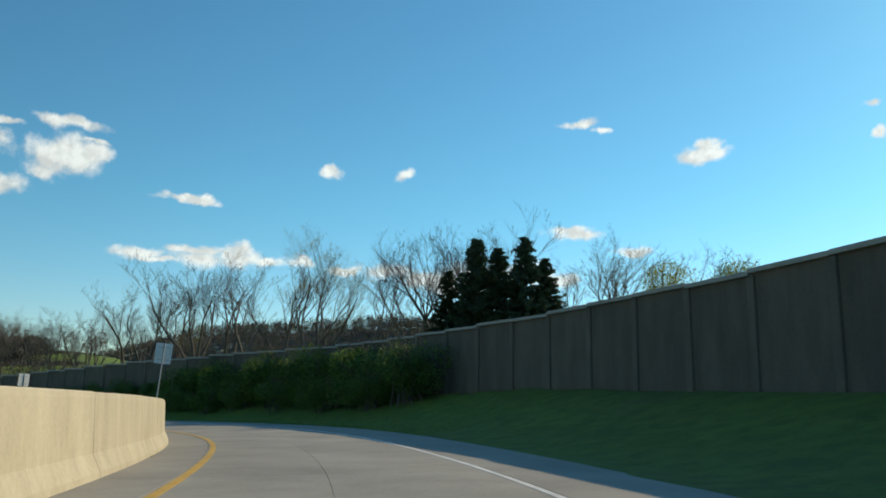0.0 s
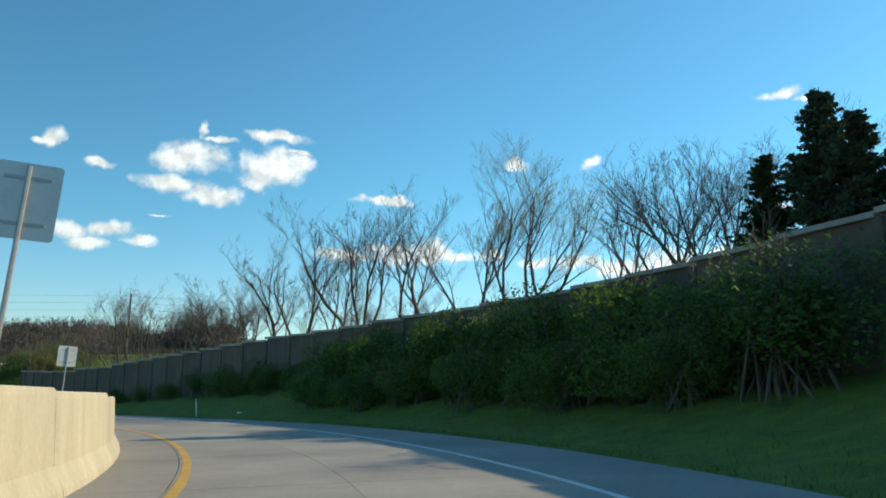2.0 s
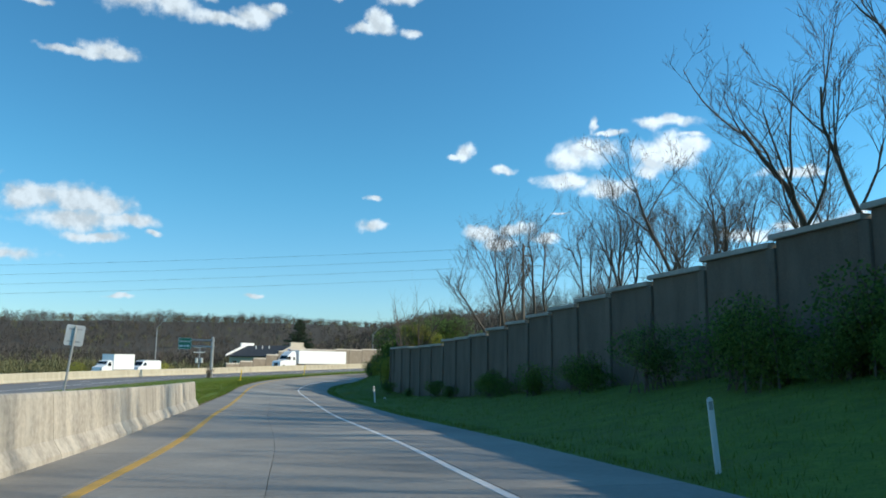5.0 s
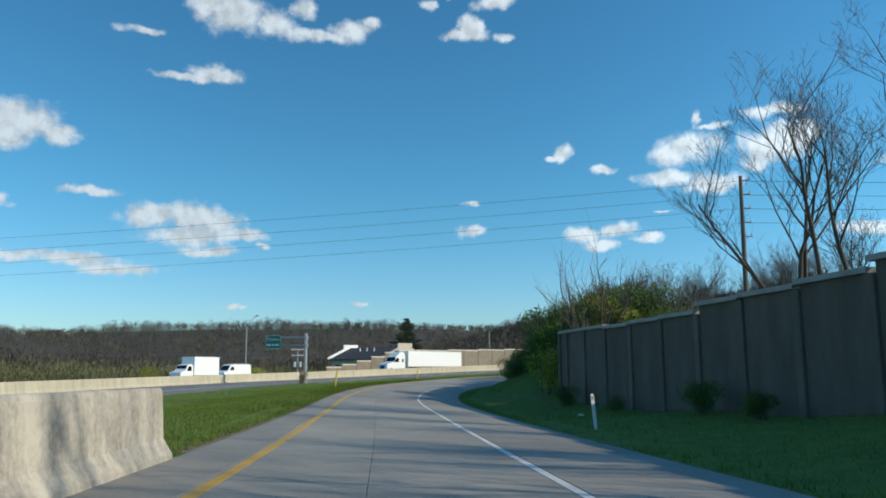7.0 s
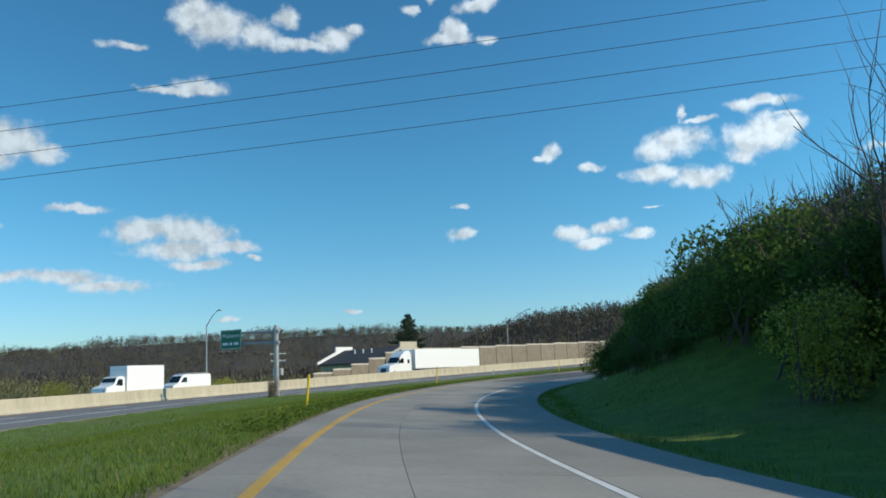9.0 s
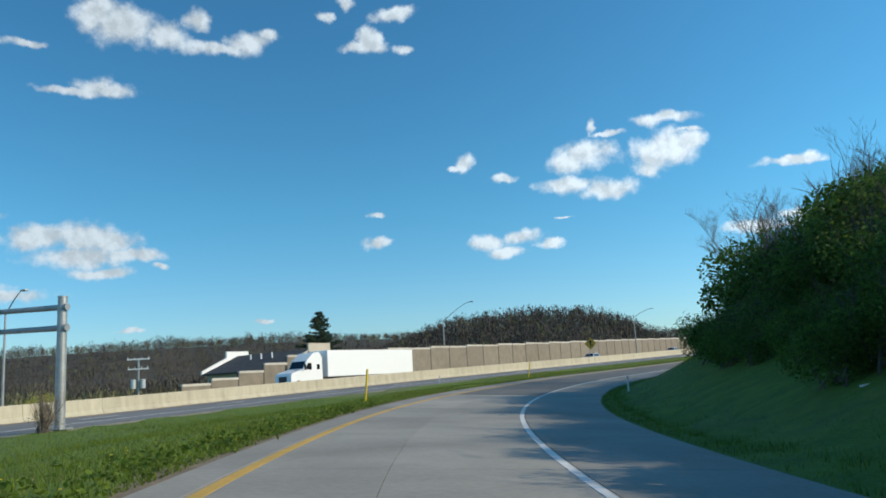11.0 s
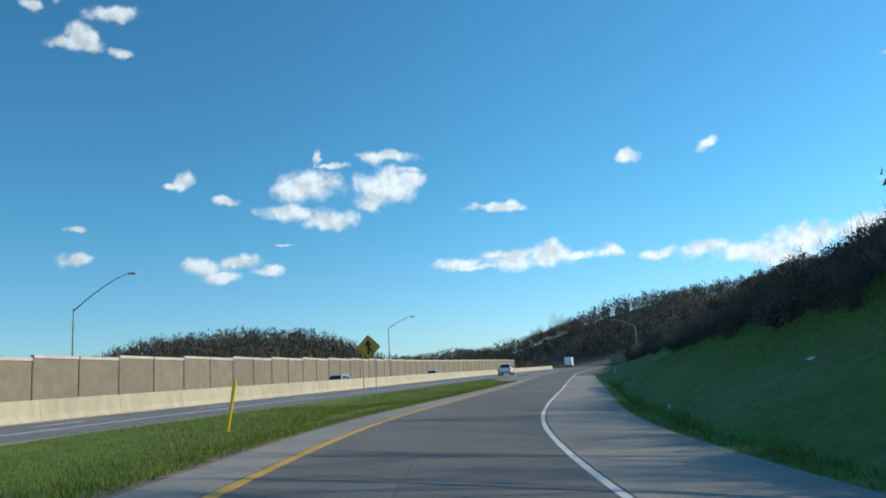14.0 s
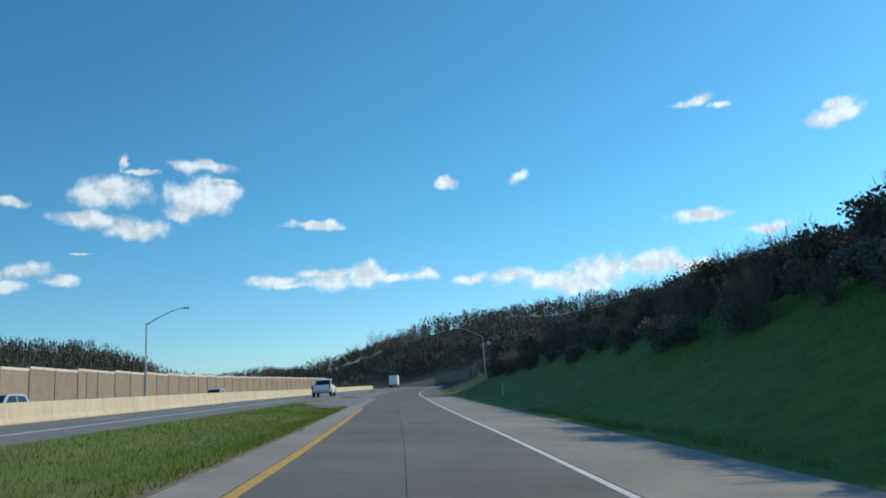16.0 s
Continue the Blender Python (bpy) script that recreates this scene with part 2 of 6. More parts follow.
def leaf_material(name, dark, light, through=0.35):
    def build(t, b):
        g = t.nodes.new("ShaderNodeNewGeometry")
        big = spot(t, 0.7, 3, 0.6, "Position")
        f = math_node(t, "ADD", math_node(t, "MULTIPLY", g.outputs["Random Per Island"], 0.55), math_node(t, "MULTIPLY", big, 0.45))
        c = ramp(t, f, [(0.2, dark), (0.75, light)])
        t.links.new(c, b.inputs["Base Color"])
        b.inputs["Roughness"].default_value = 0.75
        tr = t.nodes.new("ShaderNodeBsdfTranslucent")
        t.links.new(c, tr.inputs[0])
        mx = node(t, "ShaderNodeMixShader")
        mx.inputs[0].default_value = through
        out = [n for n in t.nodes if n.type == "OUTPUT_MATERIAL"][0]
        t.links.new(b.outputs[0], mx.inputs[1])
        t.links.new(tr.outputs[0], mx.inputs[2])
        t.links.new(mx.outputs[0], out.inputs[0])
    return material(name, build)


def plain(name, colour, rough=0.5, metal=0.0, wear=0.12, scale=12.0):
    dark = tuple(c * (1 - wear) for c in colour)
    return rough_stuff(name, dark, colour, scale=scale, fine=90.0, rough=rough, bumps=0.05, dist=0.002, space="Object", metal=metal)


M_CONCRETE = rough_stuff("road_concrete", (0.19, 0.18, 0.158), (0.34, 0.322, 0.28), scale=0.35, fine=9.0, rough=0.85, bumps=0.25, dist=0.006, vary=0.16)
M_SHOULDER = rough_stuff("shoulder_concrete", (0.175, 0.166, 0.147), (0.305, 0.289, 0.256), scale=0.3, fine=9.0, rough=0.85, bumps=0.25, dist=0.006, vary=0.12)
# a darker lane concrete, lowered further to carry the late ramp's shade in its colour
M_DARKLANE = rough_stuff("dark_shaded_lane_concrete", (0.085, 0.083, 0.078), (0.16, 0.155, 0.143), scale=0.35, fine=9.0, rough=0.85, bumps=0.25, dist=0.006, vary=0.14)
M_ASPHALT = rough_stuff("highway_concrete", (0.12, 0.12, 0.12), (0.2, 0.198, 0.195), scale=0.25, fine=7.0, rough=0.85, bumps=0.2, dist=0.006)
M_JOINT = rough_stuff("joint_filler", (0.045, 0.044, 0.042), (0.11, 0.105, 0.1), scale=2.0, fine=30.0, rough=0.8)
M_YELLOW = rough_stuff("yellow_paint", (0.38, 0.24, 0.05), (0.62, 0.36, 0.05), scale=1.4, fine=14.0, rough=0.7, bumps=0.1)
M_WHITE = rough_stuff("white_paint", (0.45, 0.45, 0.44), (0.75, 0.75, 0.73), scale=1.4, fine=14.0, rough=0.7, bumps=0.1)
M_BARRIER = rough_stuff("barrier_concrete", (0.33, 0.295, 0.215), (0.52, 0.475, 0.355), scale=1.6, fine=12.0, rough=0.9, bumps=0.25, stretch=(1, 1, 0.22), vary=0.1)
M_STAIN = rough_stuff("stained_barrier_concrete", (0.15, 0.14, 0.125), (0.5, 0.465, 0.39), scale=1.3, fine=9.0, rough=0.9, bumps=0.25, stretch=(1, 1, 0.16), vary=0.12, lo=0.32, hi=0.6)
M_WALL = rough_stuff("wall_panel", (0.078, 0.062, 0.047), (0.15, 0.121, 0.094), scale=1.2, fine=16.0, rough=0.95, bumps=0.6, dist=0.02, stretch=(1, 1, 0.3), vary=0.15)
M_WALLPOST = rough_stuff("wall_pilaster", (0.088, 0.071, 0.055), (0.165, 0.135, 0.106), scale=1.6, fine=16.0, rough=0.95, bumps=0.4, dist=0.01, stretch=(1, 1, 0.3), vary=0.15)
M_WALLCAP = rough_stuff("wall_coping", (0.24, 0.23, 0.2), (0.38, 0.36, 0.32), scale=1.5, fine=14.0, rough=0.9)
M_NOISE = rough_stuff("noise_panel", (0.17, 0.143, 0.108), (0.265, 0.225, 0.172), scale=1.0, fine=14.0, rough=0.95, bumps=0.7, dist=0.02, vary=0.12)
M_NOISECAP = rough_stuff("noise_coping", (0.42, 0.39, 0.33), (0.6, 0.56, 0.48), scale=1.0, fine=14.0, rough=0.9)
M_POST = rough_stuff("noise_post", (0.09, 0.08, 0.07), (0.16, 0.14, 0.12), scale=2.0, fine=20.0, rough=0.9)
M_STEEL = rough_stuff("galvanised_steel", (0.26, 0.27, 0.27), (0.42, 0.43, 0.43), scale=3.0, fine=30.0, rough=0.5, bumps=0.1, space="Object", metal=0.6)
M_ALU = rough_stuff("sign_back", (0.42, 0.44, 0.44), (0.58, 0.6, 0.6), scale=2.0, fine=25.0, rough=0.45, bumps=0.05, space="Object", metal=0.4)
M_BARK = rough_stuff("bark", (0.05, 0.042, 0.034), (0.13, 0.11, 0.088), scale=6.0, fine=40.0, rough=0.95, bumps=0.8, dist=0.02, space="Object", stretch=(1, 1, 0.3))
M_TWIG = rough_stuff("twigs", (0.065, 0.052, 0.042), (0.15, 0.125, 0.1), scale=2.0, fine=30.0, rough=0.95, space="Object")
M_BUD = leaf_material("spring_buds", (0.2, 0.2, 0.08), (0.4, 0.4, 0.17), 0.5)
M_LEAF = leaf_material("shrub_leaves", (0.034, 0.075, 0.015), (0.13, 0.22, 0.04), 0.5)
M_LEAFY = leaf_material("yellow_green_leaves", (0.15, 0.17, 0.02), (0.4, 0.4, 0.055))
M_NEEDLE = leaf_material("needles", (0.012, 0.025, 0.012), (0.04, 0.07, 0.03), 0.15)
M_WOODS = leaf_material("far_woods", (0.022, 0.019, 0.017), (0.09, 0.076, 0.062), 0.1)
M_WOODG = leaf_material("far_woods_green", (0.06, 0.06, 0.025), (0.17, 0.165, 0.075), 0.15)
M_GRASSB = leaf_material("grass_blades", (0.045, 0.082, 0.006), (0.175, 0.245, 0.024), 0.35)
M_BLOOM = leaf_material("dandelion_yellow", (0.5, 0.36, 0.01), (0.8, 0.6, 0.02), 0.2)
M_DRY = leaf_material("dry_stalks", (0.14, 0.1, 0.05), (0.36, 0.28, 0.16), 0.2)


def grass_build(t, b):
    big = spot(t, 0.09, 4, 0.6, "Position")
    mid = spot(t, 1.3, 5, 0.65, "Position")
    small = spot(t, 14.0, 3, 0.7, "Position")
    f = math_node(t, "ADD", math_node(t, "MULTIPLY", mid, 0.6), math_node(t, "MULTIPLY", small, 0.4))
    c = ramp(t, f, [(0.28, (0.036, 0.066, 0.006)), (0.5, (0.088, 0.145, 0.011)), (0.72, (0.16, 0.22, 0.022))])
    d = ramp(t, f, [(0.3, (0.1, 0.09, 0.04)), (0.7, (0.2, 0.2, 0.07))])
    k = ramp(t, big, [(0.55, (0, 0, 0)), (0.7, (0.7, 0.7, 0.7))])
    # leaf litter under the far woods
    g = t.nodes.new("ShaderNodeNewGeometry")
    away = t.nodes.new("ShaderNodeVectorMath")
    away.operation = "DISTANCE"
    away.inputs[1].default_value = (-60, 150, 0)
    t.links.new(g.outputs["Position"], away.inputs[0])
    w = t.nodes.new("ShaderNodeMapRange")
    w.inputs[1].default_value, w.inputs[2].default_value = 180.0, 320.0
    t.links.new(math_node(t, "ADD", away.outputs["Value"], math_node(t, "MULTIPLY", big, 120.0)), w.inputs[0])
    litter = ramp(t, f, [(0.3, (0.03, 0.026, 0.018)), (0.7, (0.075, 0.064, 0.045))])
    t.links.new(blend(t, w.outputs[0], blend(t, k, c, d), litter), b.inputs["Base Color"])
    b.inputs["Roughness"].default_value = 0.95
    bump(t, b, f, 0.9, 0.08)


M_GRASS = material("grass", grass_build)
M_DIRT = rough_stuff("dirt", (0.09, 0.07, 0.045), (0.24, 0.19, 0.13), scale=2.0, fine=20.0, rough=1.0, bumps=0.8, dist=0.03)

# ---- mesh helpers ----


def mesh_ob(name, verts, faces, mat, parent=None, label="", smooth=False):
    me = bpy.data.meshes.new(name)
    me.from_pydata([tuple(v) for v in verts], [], faces)
    me.materials.append(mat)
    if smooth:
        me.polygons.foreach_set("use_smooth", [True] * len(me.polygons))
    me.update()
    ob = new(name, me)
    if parent is not None:
        ob.parent = parent
    if label:
        tagged(ob, label)
    return ob


def part(name, bm, mat, parent=None, label="", smooth=False):
    me = bpy.data.meshes.new(name)
    bm.normal_update()
    bm.to_mesh(me)
    bm.free()
    me.materials.append(mat)
    if smooth:
        me.polygons.foreach_set("use_smooth", [True] * len(me.polygons))
    ob = new(name, me)
    if parent is not None:
        ob.parent = parent
    if label:
        tagged(ob, label)
    return ob


def thing(name, m, label, category, group="", kind=""):
    ob = new(name)
    ob.empty_display_size = 0.2
    ob.matrix_world = m
    return tagged(ob, label, category, group, kind)


def add_box(bm, size, m=None, bevel=0.0):
    r = bmesh.ops.create_cube(bm, size=1.0, matrix=(m or Matrix()) @ Matrix.Diagonal((*size, 1)))
    if bevel:
        es = list({e for v in r["verts"] for e in v.link_edges})
        bmesh.ops.bevel(bm, geom=es, offset=bevel, segments=2, affect="EDGES", profile=0.6)


def add_tube(bm, a, b, r0, r1=None, n=10):
    a, b = Vector(a), Vector(b)
    r1 = r0 if r1 is None else r1
    q = (b - a).to_track_quat("Z", "Y").to_matrix().to_4x4()
    m = Matrix.Translation((a + b) / 2) @ q
    bmesh.ops.create_cone(bm, cap_ends=True, segments=n, radius1=r0, radius2=r1, depth=(b - a).length, matrix=m)


def box_bm(size, m=None, bevel=0.0):
    bm = bmesh.new()
    add_box(bm, size, m, bevel)
    return bm


def tube_bm(a, b, r0, r1=None, n=10):
    bm = bmesh.new()
    add_tube(bm, a, b, r0, r1, n)
    return bm


# ---- plan: the ramp's line and the highway's median line ----


def spline(knots, step):
    """Catmull-Rom through the knots, at even steps; rows of all columns, and the run along it."""
    k = np.array(knots, float)
    k = np.vstack([2 * k[0] - k[1], k, 2 * k[-1] - k[-2]])
    out = []
    for i in range(1, len(k) - 2):
        u = np.linspace(0, 1, 40, endpoint=False)[:, None]
        a, b, c, d = k[i - 1], k[i], k[i + 1], k[i + 2]
        out.append(0.5 * ((2 * b) + (c - a) * u + (2 * a - 5 * b + 4 * c - d) * u**2 + (3 * b - a - 3 * c + d) * u**3))
    out = np.vstack(out + [k[-2:-1]])
    run = np.r_[0, np.cumsum(np.hypot(*np.diff(out[:, :2], axis=0).T))]
    s = np.arange(0, run[-1], step)
    return np.stack([np.interp(s, run, out[:, j]) for j in range(out.shape[1])], 1), s


RAMP_KNOTS = [  # x, y, z of the roadway, cross slope in degrees (right side up)
    (-14, -58, -0.2, 1.0), (-4.5, -20, -0.85, 1.0), (0.0, 0.0, -1.28, 1.0), (0.3, 20.0, -1.7, 0.8), (-3.5, 39.6, -2.18, 1.5), (-12.2, 57.5, -2.68, 0.9),
    (-25.5, 72.4, -3.23, 0.3), (-40.5, 85.7, -3.71, -0.7), (-55.1, 99.3, -3.96, -2.5), (-69.2, 113.5, -4.07, -3.5), (-81.8, 129.0, -4.07, -3.4),
    (-92.1, 146.1, -4.06, -3.5), (-99.6, 164.6, -3.94, -3.6), (-104.5, 184.0, -3.71, -3.5), (-107.0, 203.8, -3.45, -3.5), (-108.8, 230, -2.95, -3.2),
    (-111.0, 270, -2.2, -2.5), (-113, 320, -1.2, -2.0), (-112.5, 380, 0.2, -2.0), (-112, 440, 1.5, -2.0), (-121, 510, 2.7, -2.0), (-144, 580, 3.6, -2.0), (-180, 640, 4.4, -2.0),
]
RP, _ = spline(RAMP_KNOTS, 1.0)
S0 = -float(np.hypot(RP[:, 0], RP[:, 1]).argmin())            # the run is 0 where the shot begins
RS = np.arange(len(RP)) + S0
RH = np.unwrap(np.arctan2(-np.gradient(RP[:, 0]), np.gradient(RP[:, 1])))

MEDIAN_KNOTS = [  # foot of the median barrier
    (-40, -60, -4.2), (-45, -10, -4.2), (-58, 38, -4.3), (-78, 74, -4.4), (-103, 105, -4.4), (-115, 121, -4.35), (-122.5, 137, -4.2), (-126, 152, -4.0), (-128.5, 172, -3.6),
    (-129, 195, -3.1), (-128.5, 222, -2.55), (-128.5, 250, -2.0), (-129.5, 290, -1.2), (-131, 340, -0.3), (-129.5, 395, 0.8), (-128.5, 455, 1.9), (-137, 520, 2.8), (-158, 590, 3.7), (-192, 650, 4.6),
]
HP, _ = spline(MEDIAN_KNOTS, 1.0)
HH = np.unwrap(np.arctan2(-np.gradient(HP[:, 0]), np.gradient(HP[:, 1])))
HS = np.arange(len(HP), dtype=float)


def at(s, d, up=0.0):
    """A place by the ramp: s metres along, d to the right, up over the roadway's plane."""
    x, y, z, b, h = (np.interp(s, RS, v) for v in (RP[:, 0], RP[:, 1], RP[:, 2], RP[:, 3], RH))
    return Vector((x + d * math.cos(h), y + d * math.sin(h), z + d * math.tan(radians(b)) + up))


def head(s):
    return float(np.interp(s, RS, RH))


def at_h(s, d, up=0.0):
    """A place by the median barrier: s along it, d to the right."""
    x, y, z, h = (np.interp(s, HS, v) for v in (HP[:, 0], HP[:, 1], HP[:, 2], HH))
    return Vector((x + d * math.cos(h), y + d * math.sin(h), z + up))


def head_h(s):
    return float(np.interp(s, HS, HH))


def nearest(line, heads, x, y):
    """Run index and offset to the right, for arrays of places."""
    x, y = np.asarray(x, float).ravel(), np.asarray(y, float).ravel()
    idx = np.empty(len(x), int)
    for i in range(0, len(x), 20000):
        q = (x[i:i + 20000, None] - line[None, :, 0]) ** 2 + (y[i:i + 20000, None] - line[None, :, 1]) ** 2
        idx[i:i + 20000] = q.argmin(1)
    p, h = line[idx], heads[idx]
    ex, ey = x - p[:, 0], y - p[:, 1]
    along = -ex * np.sin(h) + ey * np.cos(h)
    return idx, idx + along, ex * np.cos(h) + ey * np.sin(h)


def eased(xs, ys, width=9.0):
    """A table of offsets along the ramp, rounded over some metres."""
    grid = np.arange(-120.0, 620.0, 1.0)
    k = np.exp(-0.5 * (np.arange(-30, 31) / width) ** 2)
    v = np.convolve(np.pad(np.interp(grid, xs, ys), 30, mode="edge"), k / k.sum(), mode="valid")
    return lambda s: np.interp(s, grid, v)


yellow_d = eased([-80, 0, 18, 32, 45, 58, 70, 80, 95, 108, 118, 133, 145, 160, 170, 185, 203, 221, 230, 240, 250, 260],
                 [-2.9, -2.9, -2.6, -1.9, -2.0, -2.3, -2.78, -2.7, -2.1, -1.55, -1.45, -1.6, -2.0, -2.37, -2.5, -2.87, -2.6, -2.36, -2.33, -2.1, -1.75, -1.6], 6.0)
white_d = eased([-80, 0, 18, 32, 44, 57, 69, 78, 84, 95, 112, 118, 127, 142, 162, 174, 185, 200, 212, 221, 233, 244, 250, 260],
                [2.9, 2.9, 3.2, 3.8, 3.65, 3.2, 2.45, 2.25, 2.2, 2.6, 3.0, 2.95, 2.8, 2.3, 2.22, 2.18, 2.1, 2.02, 2.15, 2.38, 2.57, 2.85, 3.05, 3.14], 6.0)
shoulder_w = eased([-80, 60, 84, 112, 128, 145, 162, 185, 221, 250, 260], [2.5, 2.5, 2.75, 2.75, 2.5, 2.6, 2.9, 3.1, 3.0, 3.3, 3.2])
inner_w = eased([-80, 95, 110, 121, 165, 184, 195, 221, 260], [1.45, 1.45, 1.25, 0.95, 0.75, 0.95, 1.15, 1.1, 0.95], 5.0)


def edge_d(s):
    return white_d(s) + shoulder_w(s)


def left_d(s):
    return yellow_d(s) - inner_w(s)


def wall_d(s):
    return np.interp(s, [-60, 0, 42, 85, 105, 120, 135], [14.0, 14.0, 13.8, 13.3, 13.0, 12.0, 10.7])


def wall_top(s):
    return np.interp(s, [-60, 16, 30, 41, 48, 54, 60, 69, 78, 84, 87, 93, 97, 104.6, 109, 112, 118.4, 118.6, 136],
                     [4.3, 4.0, 3.95, 3.7, 3.42, 3.26, 3.16, 2.84, 2.42, 2.1, 1.86, 1.42, 1.2, 0.68, 0.34, 0.08, 0.0, -0.26, -0.3])


WALL_END, WALL_H = 135.4, 3.8
GORE = 288.0      # run of the ramp where grass ends and the roadways join


def smooth(a, b, x):
    u = np.clip((x - a) / (b - a), 0, 1)
    return u * u * (3 - 2 * u)


def bumps2(x, y, scale, seed=0.0):
    rng, z = np.random.default_rng(77), 0.0
    for k in range(14):
        a, w = rng.uniform(0, 2 * np.pi), scale * rng.uniform(0.6, 3.2)
        z = z + (w / scale) ** 0.8 * np.sin((x * np.cos(a) + y * np.sin(a)) / w + rng.uniform(0, 6.3) + 0.8 * np.sin((y * np.cos(a) - x * np.sin(a)) / (2.3 * w)))
    return z * 0.32


def hills(x, y):
    z = np.zeros_like(x)
    for cx, cy, ax, ay, turn, h in HILLS:
        c, s = math.cos(radians(turn)), math.sin(radians(turn))
        u, v = ((x - cx) * c + (y - cy) * s) / ax, (-(x - cx) * s + (y - cy) * c) / ay
        z = np.maximum(z, h * np.exp(-(u**4 + v * v)))
    return z


HILLS = [  # centre, half lengths, turn, height
    (-330, 610, 130, 90, 20, 33), (30, 765, 275, 105, -32, 57), (-330, 1000, 160, 100, -20, 30), (190, 560, 150, 90, -55, 50),
    (-760, 620, 420, 150, 40, 42), (-960, 180, 420, 160, 75, 36), (-560, 860, 260, 120, 30, 30),
]


def ground_z(x, y):
    x, y = np.asarray(x, float), np.asarray(y, float)
    shape = x.shape
    x, y = x.ravel(), y.ravel()
    ri, rs, d = nearest(RP, RH, x, y)
    hi, hs, hd = nearest(HP, HH, x, y)
    s = RS[0] + rs
    zr, bank = RP[ri, 2], np.tan(np.radians(RP[ri, 3]))
    zh = HP[hi, 2]
    ed, le = edge_d(s), left_d(s)
    flat = zr + np.clip(d, le - 1.5, ed + 1.0) * bank
    # right side: verge, bank, wall and the ground behind it
    wd, wt_ = wall_d(s), wall_top(s)
    foot = wt_ - WALL_H
    u = np.clip((d - ed - 1.2) / np.maximum(wd - ed - 1.6, 0.5), 0, 1)
    verge = flat + (foot - flat) * u**1.15
    behind = wt_ - 0.9 + 0.07 * (d - wd)
    walled = np.where(d > wd + 2.2, behind, verge)
    crest = np.interp(s, [135, 160, 200, 240, 275, 330, 420, 560], [6.5, 6.5, 6.2, 5.7, 5.7, 6.0, 5.6, 4.0])
    reach = np.interp(s, [135, 160, 200, 275, 330, 560], [15.0, 14.0, 12.2, 12.2, 13.0, 22.0])
    w = np.clip((d - ed - 1.6) / reach, 0, 1)
    bankz = flat + crest * (0.85 * w + 0.15 * smooth(0, 1, w)) + 0.05 * np.clip(d - ed - reach, 0, 60)
    k = smooth(WALL_END + 0.5, WALL_END + 14, s)
    right = walled * (1 - k) + bankz * k
    # left side: grass down to the highway
    road_edge = 12.2
    a, b = np.clip(le - 0.6 - d, 0, None), np.clip(hd - road_edge, 0, None)
    q = a / np.maximum(a + b, 0.01)
    left = flat + (zh - flat) * smooth(0, 1, q) - 0.3 * np.sin(np.pi * q) * np.clip((a + b) / 12, 0, 1)
    left = np.where(hd < road_edge, zh, left)
    far = np.where(hd < -15.5, -6.0 + 0.0 * x, zh)
    left = np.where(hd < -15.6, zh + (np.minimum(zh, far) - zh) * smooth(15.6, 26, -hd), left)
    z = np.where(d > 0, right, left)
    # sunk under the pavements
    z = z - 0.10 * ((d > le + 0.05) & (d < ed - 0.05)) - 0.10 * ((hd > -13.8) & (hd < road_edge - 0.1))
    dist = np.hypot(x + 70, y - 110)
    z = z * (1 - smooth(420, 700, dist)) + 0.0 * smooth(420, 700, dist)
    rough = 0.05 * bumps2(x, y, 2.1) * ((d > ed + 0.8) | ((d < le - 0.8) & (hd > road_edge + 0.5)))
    near = np.minimum(np.hypot(x - RP[ri, 0], y - RP[ri, 1]), np.hypot(x - HP[hi, 0], y - HP[hi, 1]))
    clear = smooth(25, 120, near)
    # an added rise behind the crest, there only to shade the ramp
    shade_knoll = 4.0 * np.exp(-(((s - 250) / 40) ** 4 + ((d - 46) / 16) ** 4))
    z = z + rough + hills(x, y) * clear + shade_knoll
    return z.reshape(shape)


# ---- ground ----


def axis(lo, hi, step, far):
    core = list(np.arange(lo, hi + step, step))
    out, g = [], step
    v = core[-1]
    while v < far:
        g *= 1.14
        v += g
        out.append(v)
    left, v, g = [], core[0], step
    while v > -far:
        g *= 1.14
        v -= g
        left.append(v)
    return np.array(left[::-1] + core + out)


def build_ground():
    gx, gy = axis(-150, 50, 1.25, 4200), axis(-30, 300, 1.25, 4200)
    X, Y = np.meshgrid(gx, gy)
    Z = ground_z(X, Y)
    nx, ny = len(gx), len(gy)
    # the cut slope is worn smooth
    soft = Z.copy()
    for _ in range(8):
        p = np.pad(soft, 1, mode="edge")
        soft = (p[:-2, 1:-1] + p[2:, 1:-1] + p[1:-1, :-2] + p[1:-1, 2:] + 2 * p[1:-1, 1:-1]) / 6
    _, rs, d = nearest(RP, RH, X.ravel(), Y.ravel())
    s = RS[0] + rs
    k = smooth(1.0, 4.0, d - edge_d(s)) * smooth(148, 160, s) * (1 - smooth(330, 345, s))
    Z = Z + (soft - Z) * k.reshape(Z.shape)
    verts = np.stack([X.ravel(), Y.ravel(), Z.ravel()], 1)
    i = (np.arange(ny - 1)[:, None] * nx + np.arange(nx - 1)[None]).ravel()
    faces = np.stack([i, i + 1, i + 1 + nx, i + nx], 1)
    ob = mesh_ob("ground", verts.tolist(), faces.tolist(), M_GRASS, smooth=True)
    return tagged(ob, "spring grass verges and banks reaching far wooded hills", "ground", kind="structure")


build_ground()


